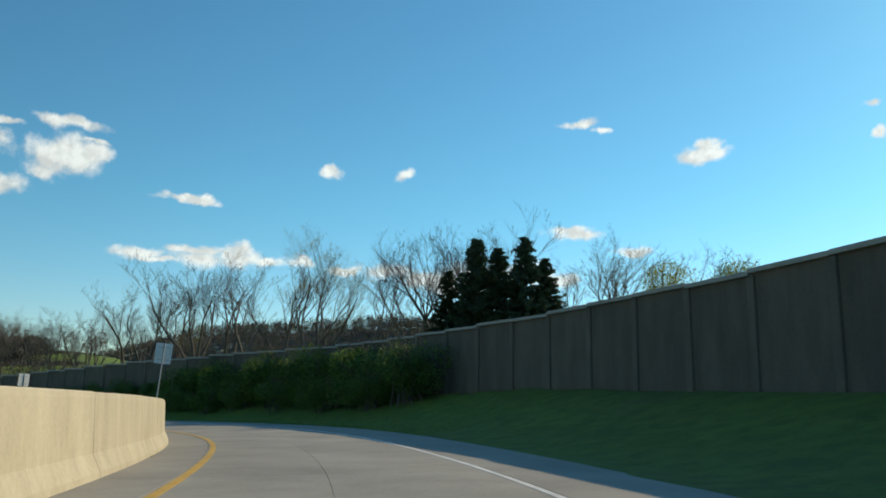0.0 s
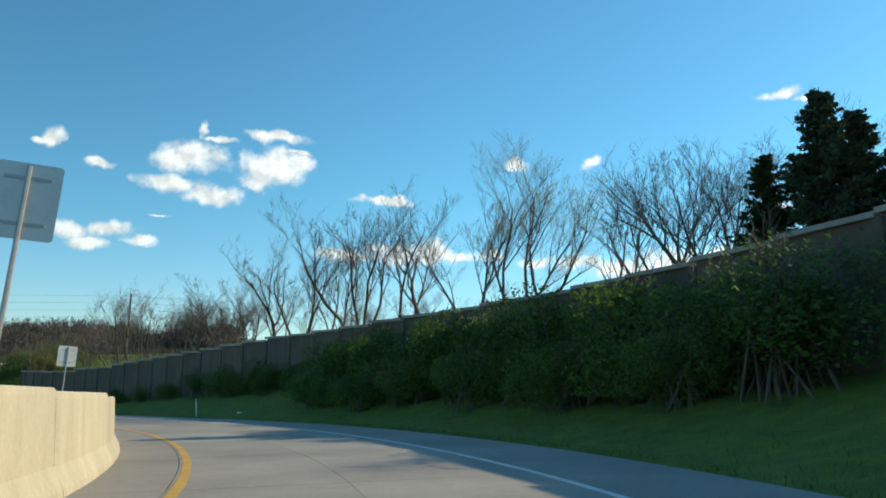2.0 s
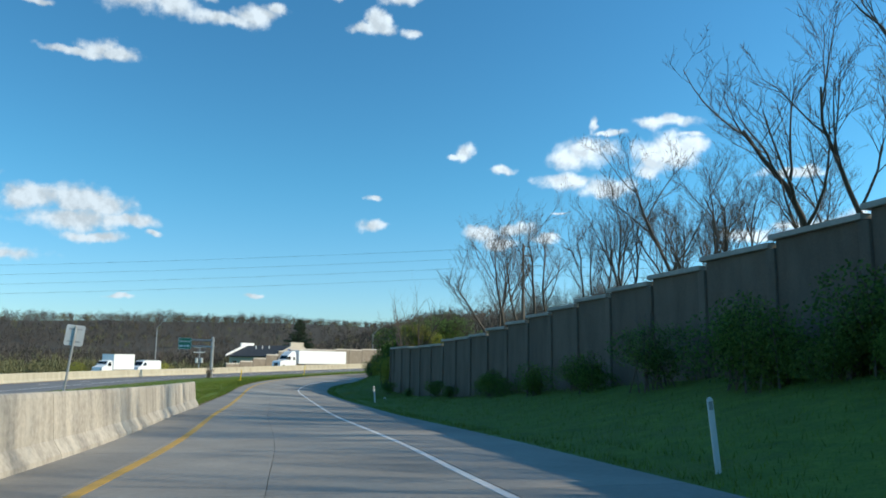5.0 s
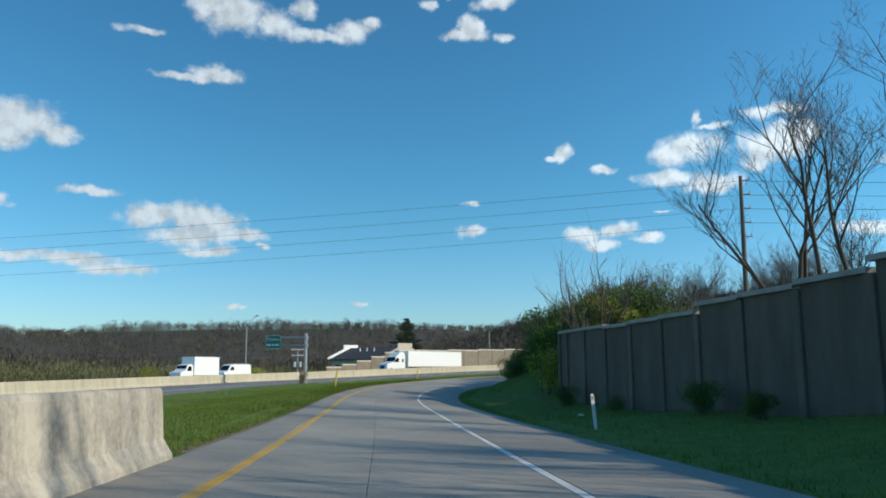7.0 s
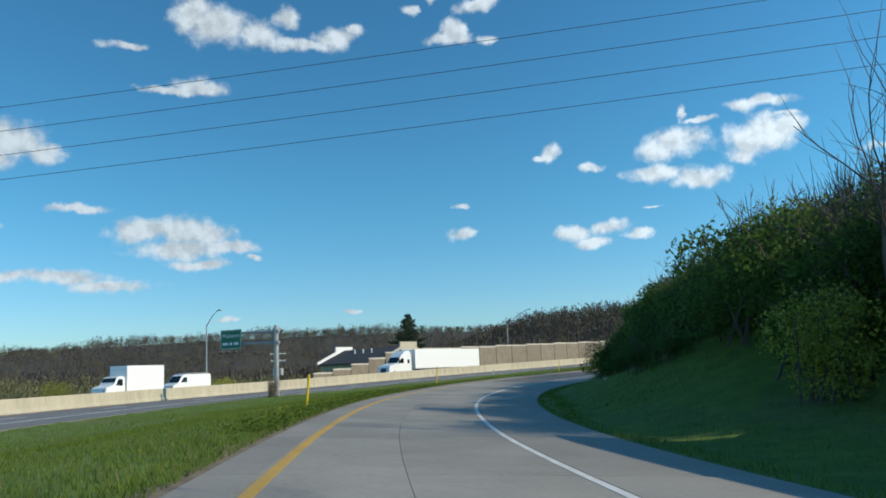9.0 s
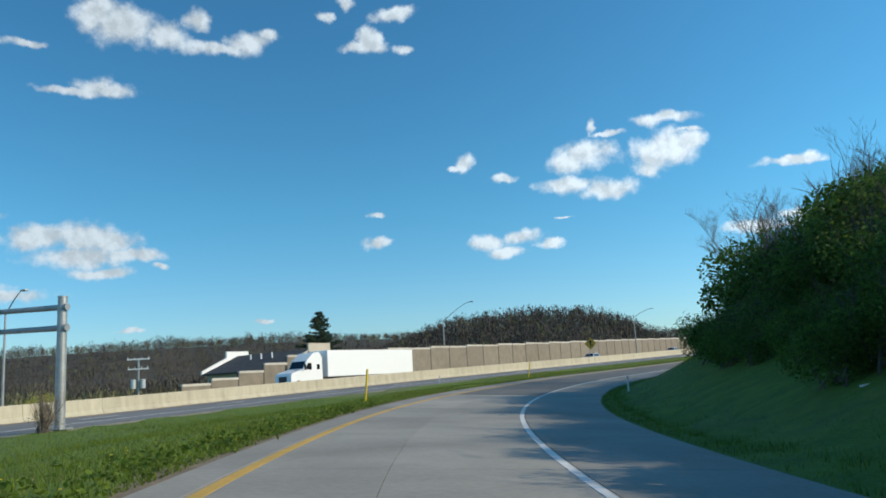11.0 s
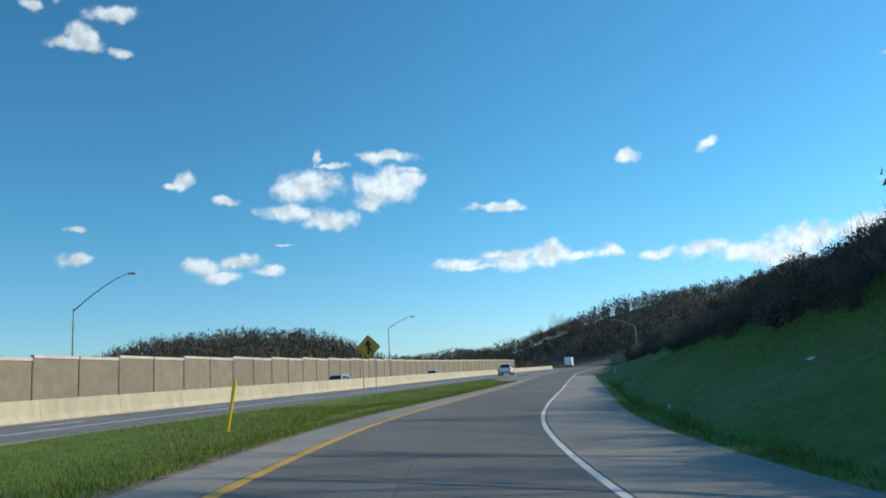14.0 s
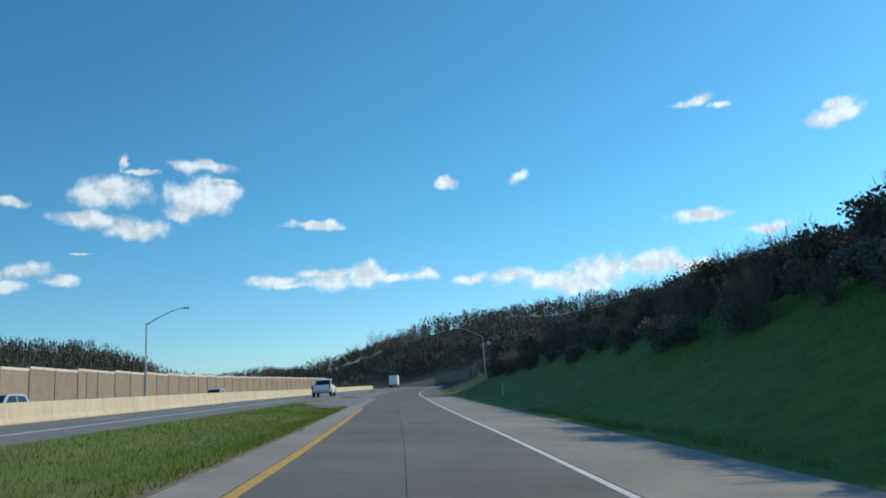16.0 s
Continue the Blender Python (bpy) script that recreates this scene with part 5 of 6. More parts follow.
for s_, d_, ln, tl in ((76.5, 5.8, -0.1, 1.0), (113.3, 6.66, -0.09, 1.0), (196.4, 6.4, 0.0, 1.0), (230.1, 6.9, 0.0, 0.24), (300.0, 8.6, 0.05, 0.95), (110.0, -7.4, 0.0, 0.8)):
    delineator(s_, d_, tall=tl, lean=(ln, 0.0))
delineator(218.0, -13.2, tall=0.8, lean=(0.06, 0.0))
for s_, d_, ln, tl in ((152.0, -4.75, 0.09, 1.3), (186.0, -5.83, 0.1, 1.54), (223.7, -6.5, 0.16, 1.44)):
    delineator(s_, d_, True, tl, (ln, 0.0))


def street_lamp(x, y, z_top, reach, rise, turn):
    """A mast with a long rising arm that bends level, and a flat lamp head."""
    base = on_ground(x, y, 0.1)
    h = z_top - base.z
    ob = thing("street_lamp", Matrix.Translation(base) @ Matrix.Rotation(turn, 4, "Z"), "tall grey highway lamp with a rising curved arm", "street lamp", "highway lamps")
    mast = part("mast", tube_bm((0, 0, -0.3), (0, 0, h), 0.12, 0.075, 12), M_STEEL, ob)
    part("foot", tube_bm((0, 0, -0.2), (0, 0, 0.5), 0.19, 0.17, 12), M_STEEL, mast)
    v, f, pts = [], [], []
    for k in range(9):
        u = k / 8
        pts.append(Vector((reach * u, 0, h - 0.15 + rise * (1 - (1 - u) ** 1.4))))
    tube_chain(v, f, pts, [0.06 - 0.025 * k / 8 for k in range(9)], 8)
    mesh_ob("arm", v, f, M_STEEL, ob, smooth=True)
    head_ = part("lamp_head", box_bm((0.75, 0.3, 0.13), Matrix.Translation((reach + 0.3, 0, h - 0.17 + rise)), 0.04), M_STEEL, ob)
    part("lens", box_bm((0.4, 0.22, 0.03), Matrix.Translation((reach + 0.36, 0, h - 0.25 + rise)), 0.008), M_REFLECT, head_)


street_lamp(-141.5, 152.5, 4.4, 2.6, 1.8, radians(0))
street_lamp(-145.5, 222.0, 5.9, 5.3, 2.7, radians(0))
street_lamp(-138.9, 289.0, 7.9, 3.9, 1.75, radians(10))
street_lamp(-98.0, 351.0, 8.9, 4.5, 2.0, radians(176))


def utility_pole(x, y, top):
    base = on_ground(x, y, 0.3)
    h = top - base.z
    ob = thing("utility_pole", Matrix.Translation(base) @ Matrix.Rotation(radians(-48), 4, "Z") @ Matrix.Rotation(0.03, 4, "Y"), "dark wooden utility pole carrying wires", "utility pole", "utility poles")
    part("pole", tube_bm((0, 0, -0.5), (0, 0, h), 0.19, 0.12, 12), M_POLEWOOD, ob)
    for k in range(5):
        z = h - 0.3 - 1.0 * k
        arm = part("bracket", box_bm((0.06, 0.7, 0.06), Matrix.Translation((0, 0.3, z)), 0.008), M_POLEWOOD, ob)
        part("insulator", tube_bm((0, 0.6, z + 0.02), (0, 0.6, z + 0.26), 0.06, 0.04, 8), M_STEEL, arm)
    return ob


utility_pole(-53.5, 133.4, 11.0)
utility_pole(-152.0, 66.0, 7.1)


def wire(a, b, sag, r=0.018, label="thin overhead wire slung between utility poles"):
    v, f, pts = [], [], []
    a, b = Vector(a), Vector(b)
    for k in range(25):
        u = k / 24
        pts.append(a.lerp(b, u) - Vector((0, 0, sag * 4 * u * (1 - u))))
    tube_chain(v, f, pts, [r] * 25, 4)
    tagged(mesh_ob("wire", v, f, M_WIRE), label, "wire", "overhead wires")


for k in range(4):
    wire((-53.5, 133.4, 10.7 - 1.0 * k), (-152.0, 66.0, 6.8 - 1.0 * k), 0.9, 0.011)
    wire((-53.5, 133.4, 10.7 - 1.0 * k), (20.0, 215.0, 16.0 - 1.0 * k), 1.0)


def transformer_pole(x, y, top):
    base = on_ground(x, y, 0.3)
    h = top - base.z
    ob = thing("transformer_pole", Matrix.Translation(base) @ Matrix.Rotation(radians(40), 4, "Z"), "grey service pole with two crossarms and transformers", "utility pole")
    part("pole", tube_bm((0, 0, -0.5), (0, 0, h), 0.16, 0.12, 10), M_STEEL, ob)
    for z, w in ((h - 0.15, 2.6), (h - 1.3, 2.4)):
        arm = part("crossarm", box_bm((w, 0.12, 0.14), Matrix.Translation((0, -0.12, z)), 0.01), M_SIGNW, ob)
        for k in (-1, -0.35, 0.35, 1):
            part("insulator", tube_bm((k * w * 0.46, -0.12, z + 0.06), (k * w * 0.46, -0.12, z + 0.3), 0.05, 0.03, 6), M_SIGNW, arm)
    for k in (-0.55, 0.55):
        can = part("transformer", tube_bm((k, -0.1, h - 3.6), (k, -0.1, h - 2.6), 0.3, 0.3, 14), M_ALU, ob)
        part("lid", tube_bm((k, -0.1, h - 2.6), (k, -0.1, h - 2.5), 0.32, 0.2, 14), M_ALU, can)


transformer_pole(-158.2, 175.9, 1.4)
for k in range(2):
    wire((-158.2, 175.9, 1.3 - 1.1 * k), (-230, 120, 1.2 - k), 0.6, 0.02, "low service wire beyond the highway")
    wire((-158.2, 175.9, 1.3 - 1.1 * k), (-176, 199, -0.4 - k), 0.3, 0.02, "low service wire beyond the highway")

# ---- low building beyond the highway ----
M_ROOF = rough_stuff("dark_shingles", (0.025, 0.027, 0.03), (0.06, 0.062, 0.066), scale=1.2, fine=14.0, rough=0.9, bumps=0.4)
M_STUCCO = rough_stuff("beige_stucco", (0.42, 0.37, 0.29), (0.56, 0.5, 0.4), scale=0.8, fine=14.0, rough=0.9)
M_TRIMW = plain("white_trim", (0.8, 0.8, 0.78), 0.6)
M_BLUE = plain("blue_panel", (0.03, 0.12, 0.42), 0.4)
M_GLASS = plain("dark_glass", (0.015, 0.018, 0.02), 0.08)


def low_building():
    cx, cy, half, wide = -167.0, 206.0, 9.6, 13.0
    g = on_ground(cx, cy)
    ob = thing("low_building", Matrix.Translation((cx, cy, g.z)) @ Matrix.Rotation(radians(-3), 4, "Z"), "single-storey beige building with a dark gabled roof", "building")
    eave, ridge = -0.3 - g.z, 2.4 - g.z
    part("wall", box_bm((2 * half, wide - 1.0, eave + 0.3), Matrix.Translation((0, 0, (eave - 0.3) / 2)), 0.02), M_STUCCO, ob)
    for sgn in (-1, 1):
        bm = bmesh.new()
        y0, y1 = sgn * (wide / 2 + 0.3), 0.0
        v = [bm.verts.new(p) for p in ((-half - 0.2, y0, eave - 0.12), (half + 0.2, y0, eave - 0.12), (half + 0.2, y1, ridge), (-half - 0.2, y1, ridge))]
        w = [bm.verts.new((p.co.x, p.co.y, p.co.z - 0.22)) for p in v]
        bm.faces.new(v)
        bm.faces.new(w[::-1])
        for k in range(4):
            bm.faces.new((v[k], w[k], w[(k + 1) % 4], v[(k + 1) % 4]))
        bmesh.ops.recalc_face_normals(bm, faces=bm.faces[:])
        part("roof", bm, M_ROOF, ob, "dark shingle roof slope")
    for x, m in ((-half - 0.25, M_TRIMW), (half + 0.25, M_STUCCO)):
        step = [(-wide / 2 - 0.4, eave - 0.2), (-wide / 2 - 0.4, eave + 0.35), (-2.2, ridge - 0.3), (-2.2, ridge + 0.75), (2.2, ridge + 0.75), (2.2, ridge - 0.3), (wide / 2 + 0.4, eave + 0.35), (wide / 2 + 0.4, eave - 0.2)]
        bm = prism_bm(step, -0.18, 0.18)
        bm.transform(Matrix.Translation((x, 0, 0)) @ Matrix.Rotation(radians(90), 4, "Z"))
        part("gable_parapet", bm, m, ob, "stepped gable parapet")
    sign = part("wall_sign", box_bm((0.16, 3.2, 1.5), Matrix.Translation((half + 0.54, -1.6, ridge - 1.7)), 0.03), M_BLUE, ob, "blue wall sign")
    part("sign_field", box_bm((0.02, 1.3, 1.0), Matrix.Translation((half + 0.632, -2.3, ridge - 1.7)), 0.004), M_TRIMW, sign, "white field")
    for k in range(3):
        part("roof_vent", tube_bm((-3.5 + 2.6 * k, -2.2, ridge - 1.1), (-3.5 + 2.6 * k, -2.2, ridge - 0.1), 0.12, 0.12, 8), M_TRIMW, ob)
    for k in range(5):
        part("window", box_bm((1.5, 0.08, 1.3), Matrix.Translation((-7.2 + 3.6 * k, -wide / 2 + 0.5, eave - 2.0)), 0.01), M_GLASS, ob)


low_building()


def house(x, y, turn, w=6.4, d=5.6, h=3.2):
    g = on_ground(x, y, 0.4)
    ob = thing("house", Matrix.Translation(g) @ Matrix.Rotation(turn, 4, "Z"), "small pale house among trees on the far hill", "house", "houses on the hill")
    part("wall", prism_bm([(-w / 2, 0), (w / 2, 0), (w / 2, h), (0, h + 2.2), (-w / 2, h)], -d / 2, d / 2), M_STUCCO, ob)
    for sgn in (-1, 1):
        bm = bmesh.new()
        prism(bm, [(0, h + 2.5), (sgn * (w / 2 + 0.5), h - 0.1), (sgn * (w / 2 + 0.5), h - 0.4), (0, h + 2.2)], -d / 2 - 0.4, d / 2 + 0.4)
        part("roof", bm, M_ROOF, ob)
    for wx in (-1.7, 1.7):
        for wz in (1.6,):
            part("window", box_bm((1.1, 0.08, 1.3), Matrix.Translation((wx, -d / 2, wz))), M_GLASS, ob)


for x, y, t_ in ((-79.3, 737.5, 0.2), (-66.6, 733, 0.6), (-54.1, 727.3, -0.2), (-73, 722, 0.9)):
    house(x, y, t_)

# wall far ahead on the right of the road
far_wall = thing("noise_wall", Matrix(), "dark brown noise wall curving along the far roadside", "wall")
for k in range(26):
    s0, s1 = 392 + 6 * k, 398 + 6 * k
    a, b = at(s0, 13.5), at(s1, 13.5)
    ang, long = math.atan2(b.y - a.y, b.x - a.x), Vector((b.x - a.x, b.y - a.y)).length
    c = (a + b) / 2
    top = a.z + 5.0
    part("panel", box_bm((long - 0.3, 0.2, 6.2), Matrix.Translation((c.x, c.y, top - 3.1)) @ Matrix.Rotation(ang, 4, "Z"), 0.01), M_NOISE, far_wall)
    part("post", box_bm((0.3, 0.3, 6.3), Matrix.Translation((a.x, a.y, top - 3.1)) @ Matrix.Rotation(ang, 4, "Z"), 0.01), M_POST, far_wall)

# litter on the grass
M_LITTER = plain("pale_litter", (0.7, 0.7, 0.66), 0.6)
for i, (s_, d_) in enumerate(((73.6, 7.2), (160.0, 8.6), (163.5, 9.4), (166.0, 8.9), (168, 10.0), (226.0, 10.5), (122.0, 8.5))):
    p = at(s_, d_)
    g = on_ground(p.x, p.y)
    bm = bmesh.new()
    bmesh.ops.create_icosphere(bm, subdivisions=2, radius=0.11)
    rng = random.Random(90 + i)
    for v in bm.verts:
        v.co = Vector((v.co.x * 1.4, v.co.y, v.co.z * 0.6)) * rng.uniform(0.7, 1.25)
    ob = part("litter", bm, M_LITTER)
    ob.matrix_world = Matrix.Translation(g + Vector((0, 0, 0.05))) @ Matrix.Rotation(i * 1.3, 4, "Z")
    tagged(ob, "crumpled pale scrap of litter lying on grass", "litter", "litter on the verge")

# ---- vehicles ----
M_CARW = plain("white_car_paint", (0.78, 0.79, 0.78), 0.25, wear=0.04)
M_CARG = plain("silver_car_paint", (0.45, 0.46, 0.47), 0.3, 0.3, wear=0.05)
M_TYRE = plain("tyre_rubber", (0.02, 0.02, 0.02), 0.85)
M_RIM = plain("wheel_rim", (0.35, 0.36, 0.37), 0.35, 0.7)
M_CHROME = plain("bumper_metal", (0.4, 0.41, 0.42), 0.3, 0.7)
M_RED = plain("tail_lamp", (0.35, 0.01, 0.01), 0.2)
M_TRAILER = plain("white_trailer_skin", (0.8, 0.81, 0.8), 0.4, wear=0.06)
M_GREY = plain("dark_trim", (0.04, 0.04, 0.042), 0.6)


def wheel(ob, x, y, r, w):
    bm = bmesh.new()
    add_tube(bm, (x, y - w / 2, r), (x, y + w / 2, r), r, r, 20)
    bmesh.ops.bevel(bm, geom=[e for e in bm.edges if len(e.link_faces) == 2 and e.calc_face_angle(0) > 1.0], offset=r * 0.14, segments=2, affect="EDGES")
    tyre = part("wheel", bm, M_TYRE, ob)
    sgn = 1 if y > 0 else -1
    part("rim", tube_bm((x, y + sgn * (w / 2 - 0.05), r), (x, y + sgn * (w / 2 + 0.006), r), r * 0.62, r * 0.56, 16), M_RIM, tyre)


def tapered(pts, w0, w1, z0, z1):
    """An outline (x, z) given a width that narrows from z0 to z1."""
    bm = bmesh.new()
    def half(z):
        u = min(max((z - z0) / (z1 - z0), 0), 1)
        return (w0 + (w1 - w0) * u) / 2
    a = [bm.verts.new((x, -half(z), z)) for x, z in pts]
    b = [bm.verts.new((x, half(z), z)) for x, z in pts]
    n = len(pts)
    bm.faces.new(a)
    bm.faces.new(b[::-1])
    for i in range(n):
        bm.faces.new((a[i], b[i], b[(i + 1) % n], a[(i + 1) % n]))
    bmesh.ops.recalc_face_normals(bm, faces=bm.faces[:])
    bmesh.ops.bevel(bm, geom=bm.edges[:], offset=0.04, segments=2, affect="EDGES", profile=0.6)
    return bm


def side_window(ob, pts, w0, w1, z0, z1, name="side_window"):
    for sgn in (-1, 1):
        bm = bmesh.new()
        def half(z):
            return (w0 + (w1 - w0) * (z - z0) / (z1 - z0)) / 2
        a = [bm.verts.new((x, sgn * (half(z) + 0.006), z)) for x, z in pts]
        b = [bm.verts.new((x, sgn * (half(z) - 0.02), z)) for x, z in pts]
        bm.faces.new(a)
        bm.faces.new(b[::-1])
        for i in range(len(pts)):
            bm.faces.new((a[i], b[i], b[(i + 1) % len(pts)], a[(i + 1) % len(pts)]))
        bmesh.ops.recalc_face_normals(bm, faces=bm.faces[:])
        part(name, bm, M_GLASS, ob)


def cross_window(ob, x0, z0, x1, z1, w0, w1, name):
    """A sloping pane across the vehicle from (x0, z0) up to (x1, z1)."""
    bm = bmesh.new()
    n = Vector((z1 - z0, 0, -(x1 - x0))).normalized() * 0.008
    if (name == "windscreen") != (n.x > 0):
        n = -n
    p = [Vector((x0, -w0 / 2, z0)), Vector((x0, w0 / 2, z0)), Vector((x1, w1 / 2, z1)), Vector((x1, -w1 / 2, z1))]
    a, b = [bm.verts.new(q + n) for q in p], [bm.verts.new(q - n * 2) for q in p]
    bm.faces.new(a)
    bm.faces.new(b[::-1])
    for i in range(4):
        bm.faces.new((a[i], b[i], b[(i + 1) % 4], a[(i + 1) % 4]))
    bmesh.ops.recalc_face_normals(bm, faces=bm.faces[:])
    part(name, bm, M_GLASS, ob)


def pickup(m):
    ob = thing("pickup_truck", m, "white crew-cab pickup truck on the highway", "pickup truck")
    W = 1.9
    low = [(-2.65, 0.45), (-2.65, 1.12), (0.55, 1.12), (1.2, 1.12), (2.35, 1.02), (2.62, 0.85), (2.62, 0.42), (2.1, 0.36), (-2.2, 0.40)]
    body = part("body", tapered(low, W, W - 0.06, 0.4, 1.1), M_CARW, ob)
    part("cab", tapered([(-0.95, 1.08), (-0.82, 1.72), (-0.6, 1.78), (0.45, 1.78), (0.62, 1.72), (1.3, 1.08)], W - 0.06, 1.48, 1.08, 1.78), M_CARW, ob)
    side_window(ob, [(-0.78, 1.16), (-0.68, 1.64), (-0.06, 1.68), (-0.06, 1.16)], W - 0.06, 1.48, 1.08, 1.78)
    side_window(ob, [(0.04, 1.16), (0.04, 1.68), (0.5, 1.66), (1.0, 1.16)], W - 0.06, 1.48, 1.08, 1.78)
    cross_window(ob, -0.945, 1.2, -0.835, 1.64, 1.5, 1.36, "rear_window")
    cross_window(ob, 1.2, 1.18, 0.68, 1.66, 1.62, 1.4, "windscreen")
    part("bed_floor", box_bm((1.55, 1.5, 0.02), Matrix.Translation((-1.78, 0, 1.135)), 0.004), M_GREY, body, "dark open load bed")
    part("tailgate", box_bm((0.03, 1.5, 0.5), Matrix.Translation((-2.665, 0, 0.86)), 0.012), M_CARW, ob)
    part("bumper", box_bm((0.16, 1.8, 0.2), Matrix.Translation((-2.72, 0, 0.52)), 0.04), M_CHROME, ob)
    part("bumper", box_bm((0.16, 1.8, 0.24), Matrix.Translation((2.66, 0, 0.5)), 0.04), M_GREY, ob)
    part("grille", box_bm((0.05, 1.1, 0.28), Matrix.Translation((2.63, 0, 0.78)), 0.02), M_GREY, ob)
    for sg in (-1, 1):
        part("tail_lamp", box_bm((0.06, 0.16, 0.42), Matrix.Translation((-2.645, sg * 0.86, 0.9)), 0.015), M_RED, ob)
        part("headlight", box_bm((0.1, 0.32, 0.2), Matrix.Translation((2.6, sg * 0.74, 0.84)), 0.03), M_REFLECT, ob)
        part("mirror", box_bm((0.1, 0.2, 0.16), Matrix.Translation((0.98, sg * 1.05, 1.2)), 0.03), M_GREY, ob)
        for x in (-1.68, 1.68):
            part("wheel_arch", tube_bm((x, sg * 0.86, 0.42), (x, sg * 0.962, 0.42), 0.44, 0.44, 20), M_GREY, ob)
            wheel(ob, x, sg * 0.86, 0.38, 0.26)
    return ob


def car(m, paint, label):
    ob = thing("car", m, label, "car", "cars beyond the median")
    W = 1.84
    part("body", tapered([(-2.25, 0.4), (-2.28, 0.95), (-2.1, 1.05), (1.0, 1.02), (2.1, 0.86), (2.3, 0.65), (2.25, 0.32), (-2.1, 0.3)], W, W - 0.08, 0.4, 1.05), paint, ob)
    part("cabin", tapered([(-2.15, 1.0), (-1.9, 1.55), (-1.5, 1.66), (0.1, 1.64), (0.35, 1.58), (1.1, 1.0)], W - 0.08, 1.36, 1.0, 1.66), paint, ob)
    side_window(ob, [(-1.85, 1.08), (-1.65, 1.5), (-0.7, 1.55), (-0.7, 1.08)], W - 0.08, 1.36, 1.0, 1.66)
    side_window(ob, [(-0.6, 1.08), (-0.6, 1.55), (0.2, 1.52), (0.8, 1.08)], W - 0.08, 1.36, 1.0, 1.66)
    cross_window(ob, 1.0, 1.1, 0.42, 1.54, 1.5, 1.28, "windscreen")
    cross_window(ob, -2.12, 1.1, -1.94, 1.5, 1.45, 1.25, "rear_window")
    for sg in (-1, 1):
        part("headlight", box_bm((0.1, 0.34, 0.16), Matrix.Translation((2.2, sg * 0.68, 0.72)), 0.03), M_REFLECT, ob)
        part("tail_lamp", box_bm((0.06, 0.3, 0.18), Matrix.Translation((-2.27, sg * 0.7, 0.82)), 0.02), M_RED, ob)
        for x in (-1.35, 1.4):
            part("wheel_arch", tube_bm((x, sg * 0.83, 0.36), (x, sg * 0.93, 0.36), 0.38, 0.38, 18), M_GREY, ob)
            wheel(ob, x, sg * 0.83, 0.33, 0.22)


def semi(m):
    ob = thing("semi_truck", m, "white semi truck with a long white box trailer", "semi truck")
    trailer = part("trailer", box_bm((15.6, 2.6, 2.85), Matrix.Translation((-6.6, 0, 2.6)), 0.04), M_TRAILER, ob, "white box trailer")
    part("rail", box_bm((15.5, 2.5, 0.14), Matrix.Translation((-6.6, 0, 1.12)), 0.02), M_GREY, trailer)
    part("landing_gear", box_bm((0.2, 1.9, 0.8), Matrix.Translation((-1.2, 0, 0.7)), 0.03), M_GREY, trailer)
    hood = [(1.9, 0.6), (1.9, 3.3), (2.3, 3.85), (3.2, 3.75), (4.25, 2.95), (4.75, 2.1), (6.4, 1.72), (6.62, 1.45), (6.66, 0.55), (6.3, 0.42), (2.0, 0.5)]
    part("cab", tapered(hood, 2.4, 2.2, 1.0, 3.8), M_CARW, ob, "white sleeper cab")
    side_window(ob, [(3.55, 2.0), (3.55, 2.7), (4.1, 2.72), (4.5, 2.05)], 2.4, 2.2, 1.0, 3.8)
    side_window(ob, [(2.3, 2.0), (2.3, 2.55), (2.75, 2.55), (2.75, 2.0)], 2.4, 2.2, 1.0, 3.8, "sleeper_window")
    cross_window(ob, 4.72, 2.14, 4.28, 2.9, 2.1, 1.95, "windscreen")
    part("grille", box_bm((0.08, 1.1, 0.75), Matrix.Translation((6.67, 0, 1.0)), 0.03), M_GREY, ob)
    part("bumper", box_bm((0.25, 2.3, 0.35), Matrix.Translation((6.65, 0, 0.5)), 0.05), M_CARW, ob)
    for sg in (-1, 1):
        part("headlight", box_bm((0.12, 0.34, 0.25), Matrix.Translation((6.55, sg * 0.9, 1.05)), 0.04), M_REFLECT, ob)
        part("mirror", box_bm((0.15, 0.2, 0.6), Matrix.Translation((4.75, sg * 1.42, 2.3)), 0.03), M_GREY, ob)
        part("exhaust", tube_bm((1.72, sg * 0.95, 0.9), (1.72, sg * 0.95, 3.6), 0.08, 0.08, 10), M_CHROME, ob)
        for x in (5.6, 1.2, 0.0, -12.0, -13.25):
            wheel(ob, x, sg * 1.05, 0.5, 0.4)
    part("chassis", box_bm((6.5, 0.9, 0.25), Matrix.Translation((2.6, 0, 0.75)), 0.02), M_GREY, ob)


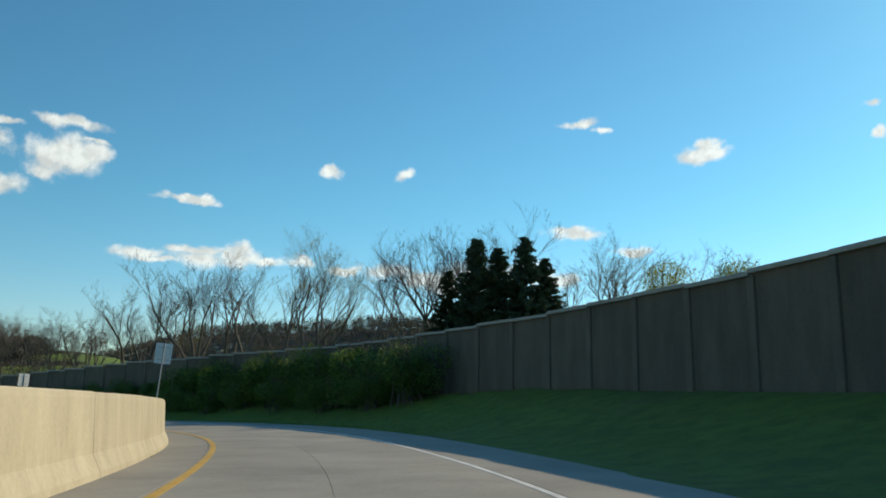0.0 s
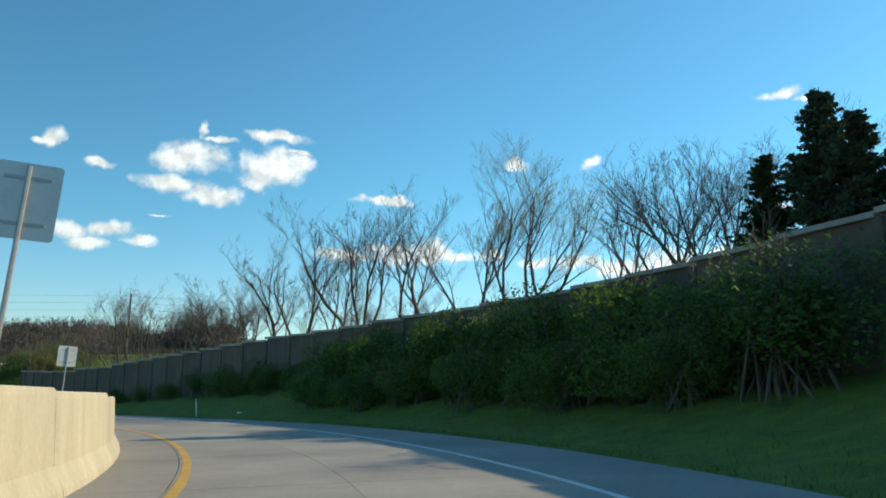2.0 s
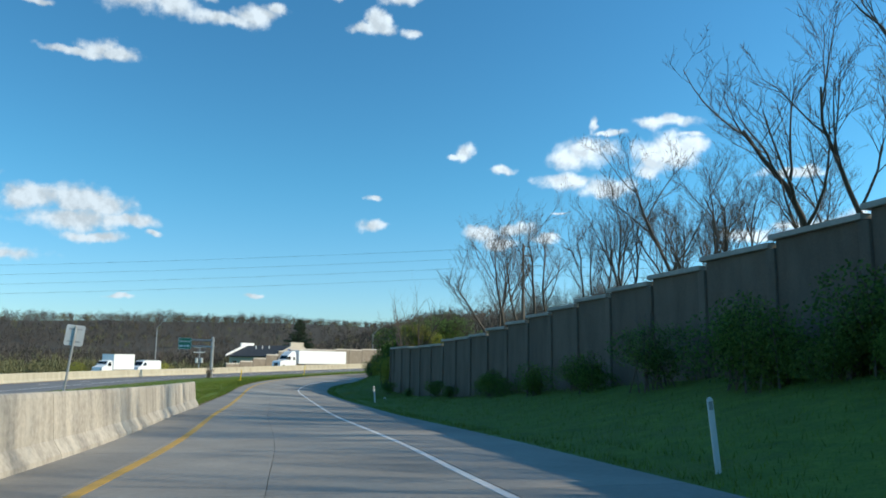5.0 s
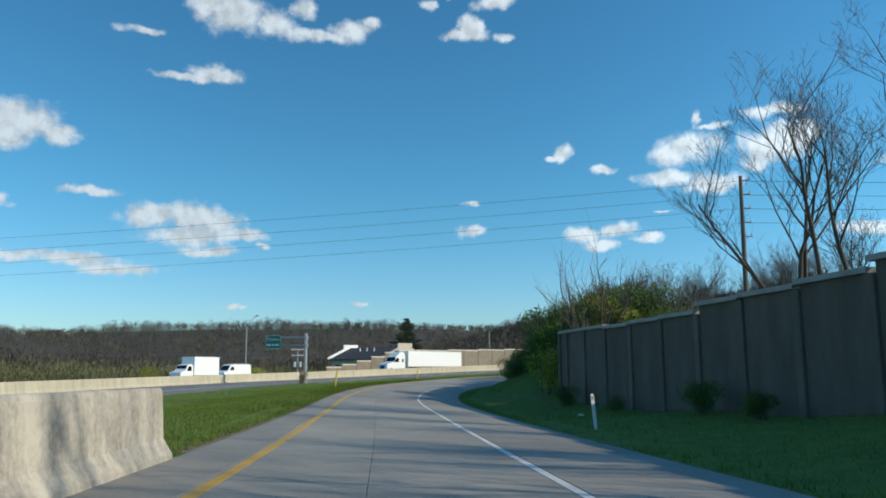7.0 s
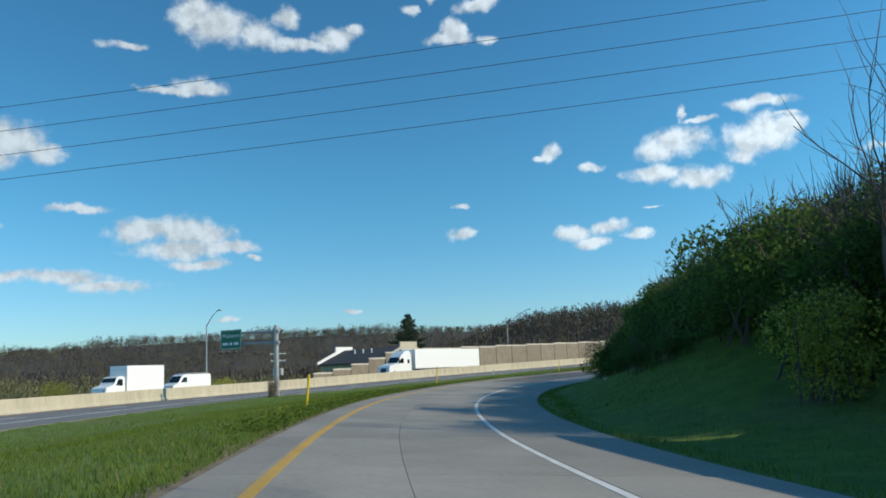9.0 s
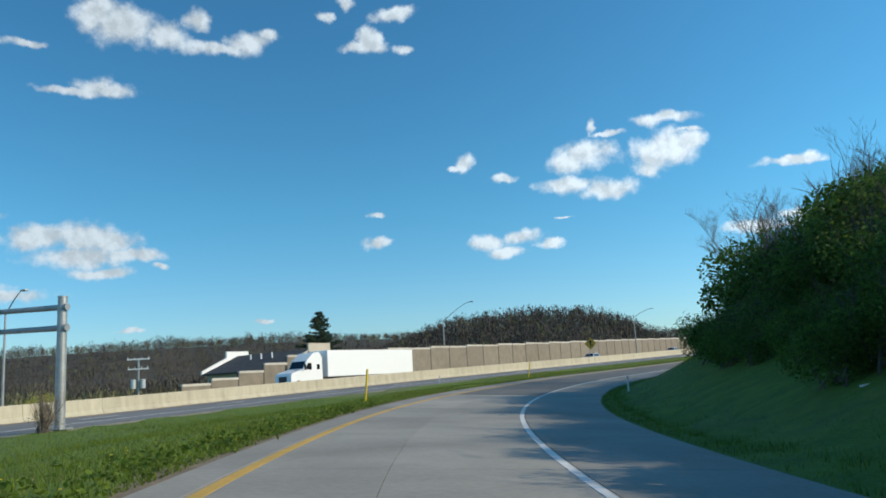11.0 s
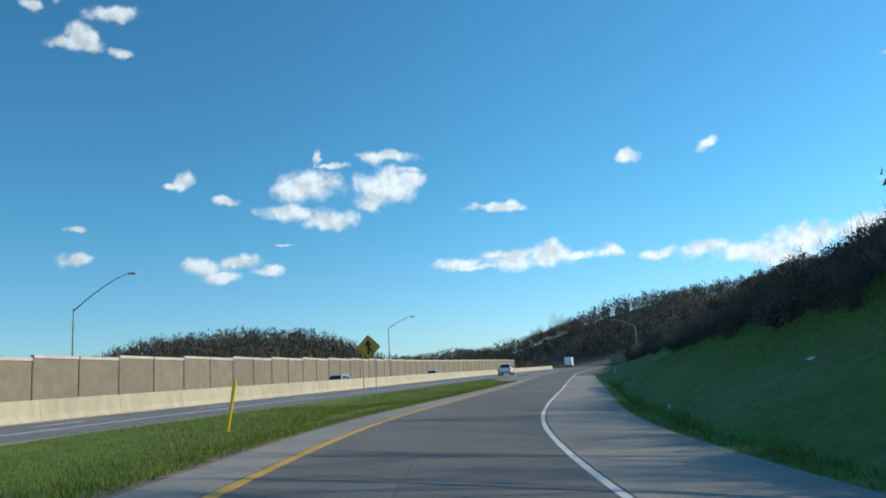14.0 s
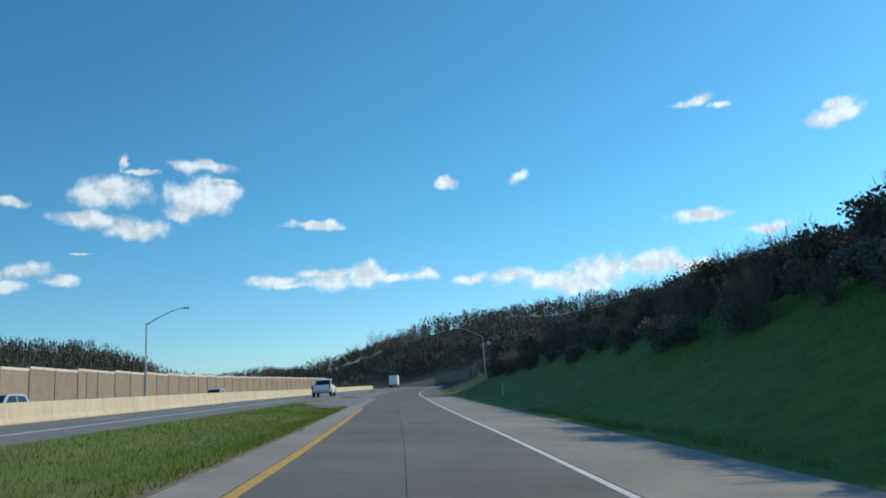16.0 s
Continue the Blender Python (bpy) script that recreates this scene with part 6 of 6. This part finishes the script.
def box_truck(m, long=5.0, label="white box truck with a tall cargo body"):
    ob = thing("box_truck", m, label, "truck", "box trucks")
    cargo = part("cargo_box", box_bm((long, 2.35, 2.5), Matrix.Translation((-long / 2 + 0.6, 0, 2.15)), 0.04), M_TRAILER, ob)
    part("rear_door", box_bm((0.03, 2.0, 2.1), Matrix.Translation((-long + 0.585, 0, 2.1)), 0.01), M_TRAILER, cargo)
    part("cab", tapered([(0.65, 0.5), (0.65, 2.25), (1.0, 2.4), (1.6, 2.3), (2.0, 1.6), (3.0, 1.3), (3.1, 0.5)], 2.1, 1.85, 0.6, 2.4), M_CARW, ob)
    side_window(ob, [(0.95, 1.45), (0.95, 2.1), (1.5, 2.1), (1.8, 1.5)], 2.1, 1.85, 0.6, 2.4)
    cross_window(ob, 1.97, 1.62, 1.66, 2.22, 1.8, 1.7, "windscreen")
    part("chassis", box_bm((long + 2.0, 0.9, 0.22), Matrix.Translation((-long / 2 + 1.4, 0, 0.72)), 0.02), M_GREY, ob)
    part("bumper", box_bm((0.2, 2.1, 0.25), Matrix.Translation((3.1, 0, 0.5)), 0.04), M_GREY, ob)
    for sg in (-1, 1):
        part("headlight", box_bm((0.1, 0.3, 0.22), Matrix.Translation((3.05, sg * 0.8, 0.95)), 0.03), M_REFLECT, ob)
        for x in (2.3, -long * 0.55):
            wheel(ob, x, sg * 0.9, 0.42, 0.3)


def van(m):
    ob = thing("van", m, "white panel van with a roof rack", "van")
    part("body", tapered([(-2.7, 0.45), (-2.72, 2.1), (-2.55, 2.3), (1.0, 2.3), (1.35, 2.15), (1.95, 1.35), (2.65, 1.1), (2.75, 0.45)], 2.0, 1.75, 1.0, 2.3), M_CARW, ob)
    side_window(ob, [(0.75, 1.4), (0.75, 1.95), (1.2, 1.95), (1.65, 1.4)], 2.0, 1.75, 1.0, 2.3)
    cross_window(ob, 1.92, 1.4, 1.4, 2.1, 1.7, 1.6, "windscreen")
    rack = part("roof_rack", box_bm((3.0, 1.5, 0.05), Matrix.Translation((-0.9, 0, 2.42)), 0.01), M_CHROME, ob)
    for sx in (-2.2, 0.4):
        part("rack_foot", box_bm((0.06, 1.4, 0.14), Matrix.Translation((sx, 0, 2.35))), M_CHROME, rack)
    for sg in (-1, 1):
        part("headlight", box_bm((0.1, 0.3, 0.22), Matrix.Translation((2.66, sg * 0.75, 0.9)), 0.03), M_REFLECT, ob)
        for x in (-1.7, 1.75):
            wheel(ob, x, sg * 0.88, 0.36, 0.24)


def by_highway(x, y, flip=False):
    """Stands on the carriageway at (x, y), along the traffic; its front is +x of its own."""
    _, hs, hd = nearest(HP, HH, [x], [y])
    p = at_h(hs[0], hd[0])
    return Matrix.Translation((x, y, p.z)) @ Matrix.Rotation(head_h(hs[0]) + radians(-90 if flip else 90), 4, "Z")


pickup(by_highway(-118.9, 285))
semi(by_highway(-135.3, 184, True))
box_truck(by_highway(-130.8, 136.5, True))
van(by_highway(-135.0, 146.0, True))
car(by_highway(-134.5, 300.0, True), M_CARG, "silver car half hidden behind the median barrier")
car(by_highway(-133.6, 251.6, True), M_CARG, "grey car half hidden behind the median barrier")
box_truck(by_highway(-119.5, 427), 5.0, "small white box truck far ahead on the highway")
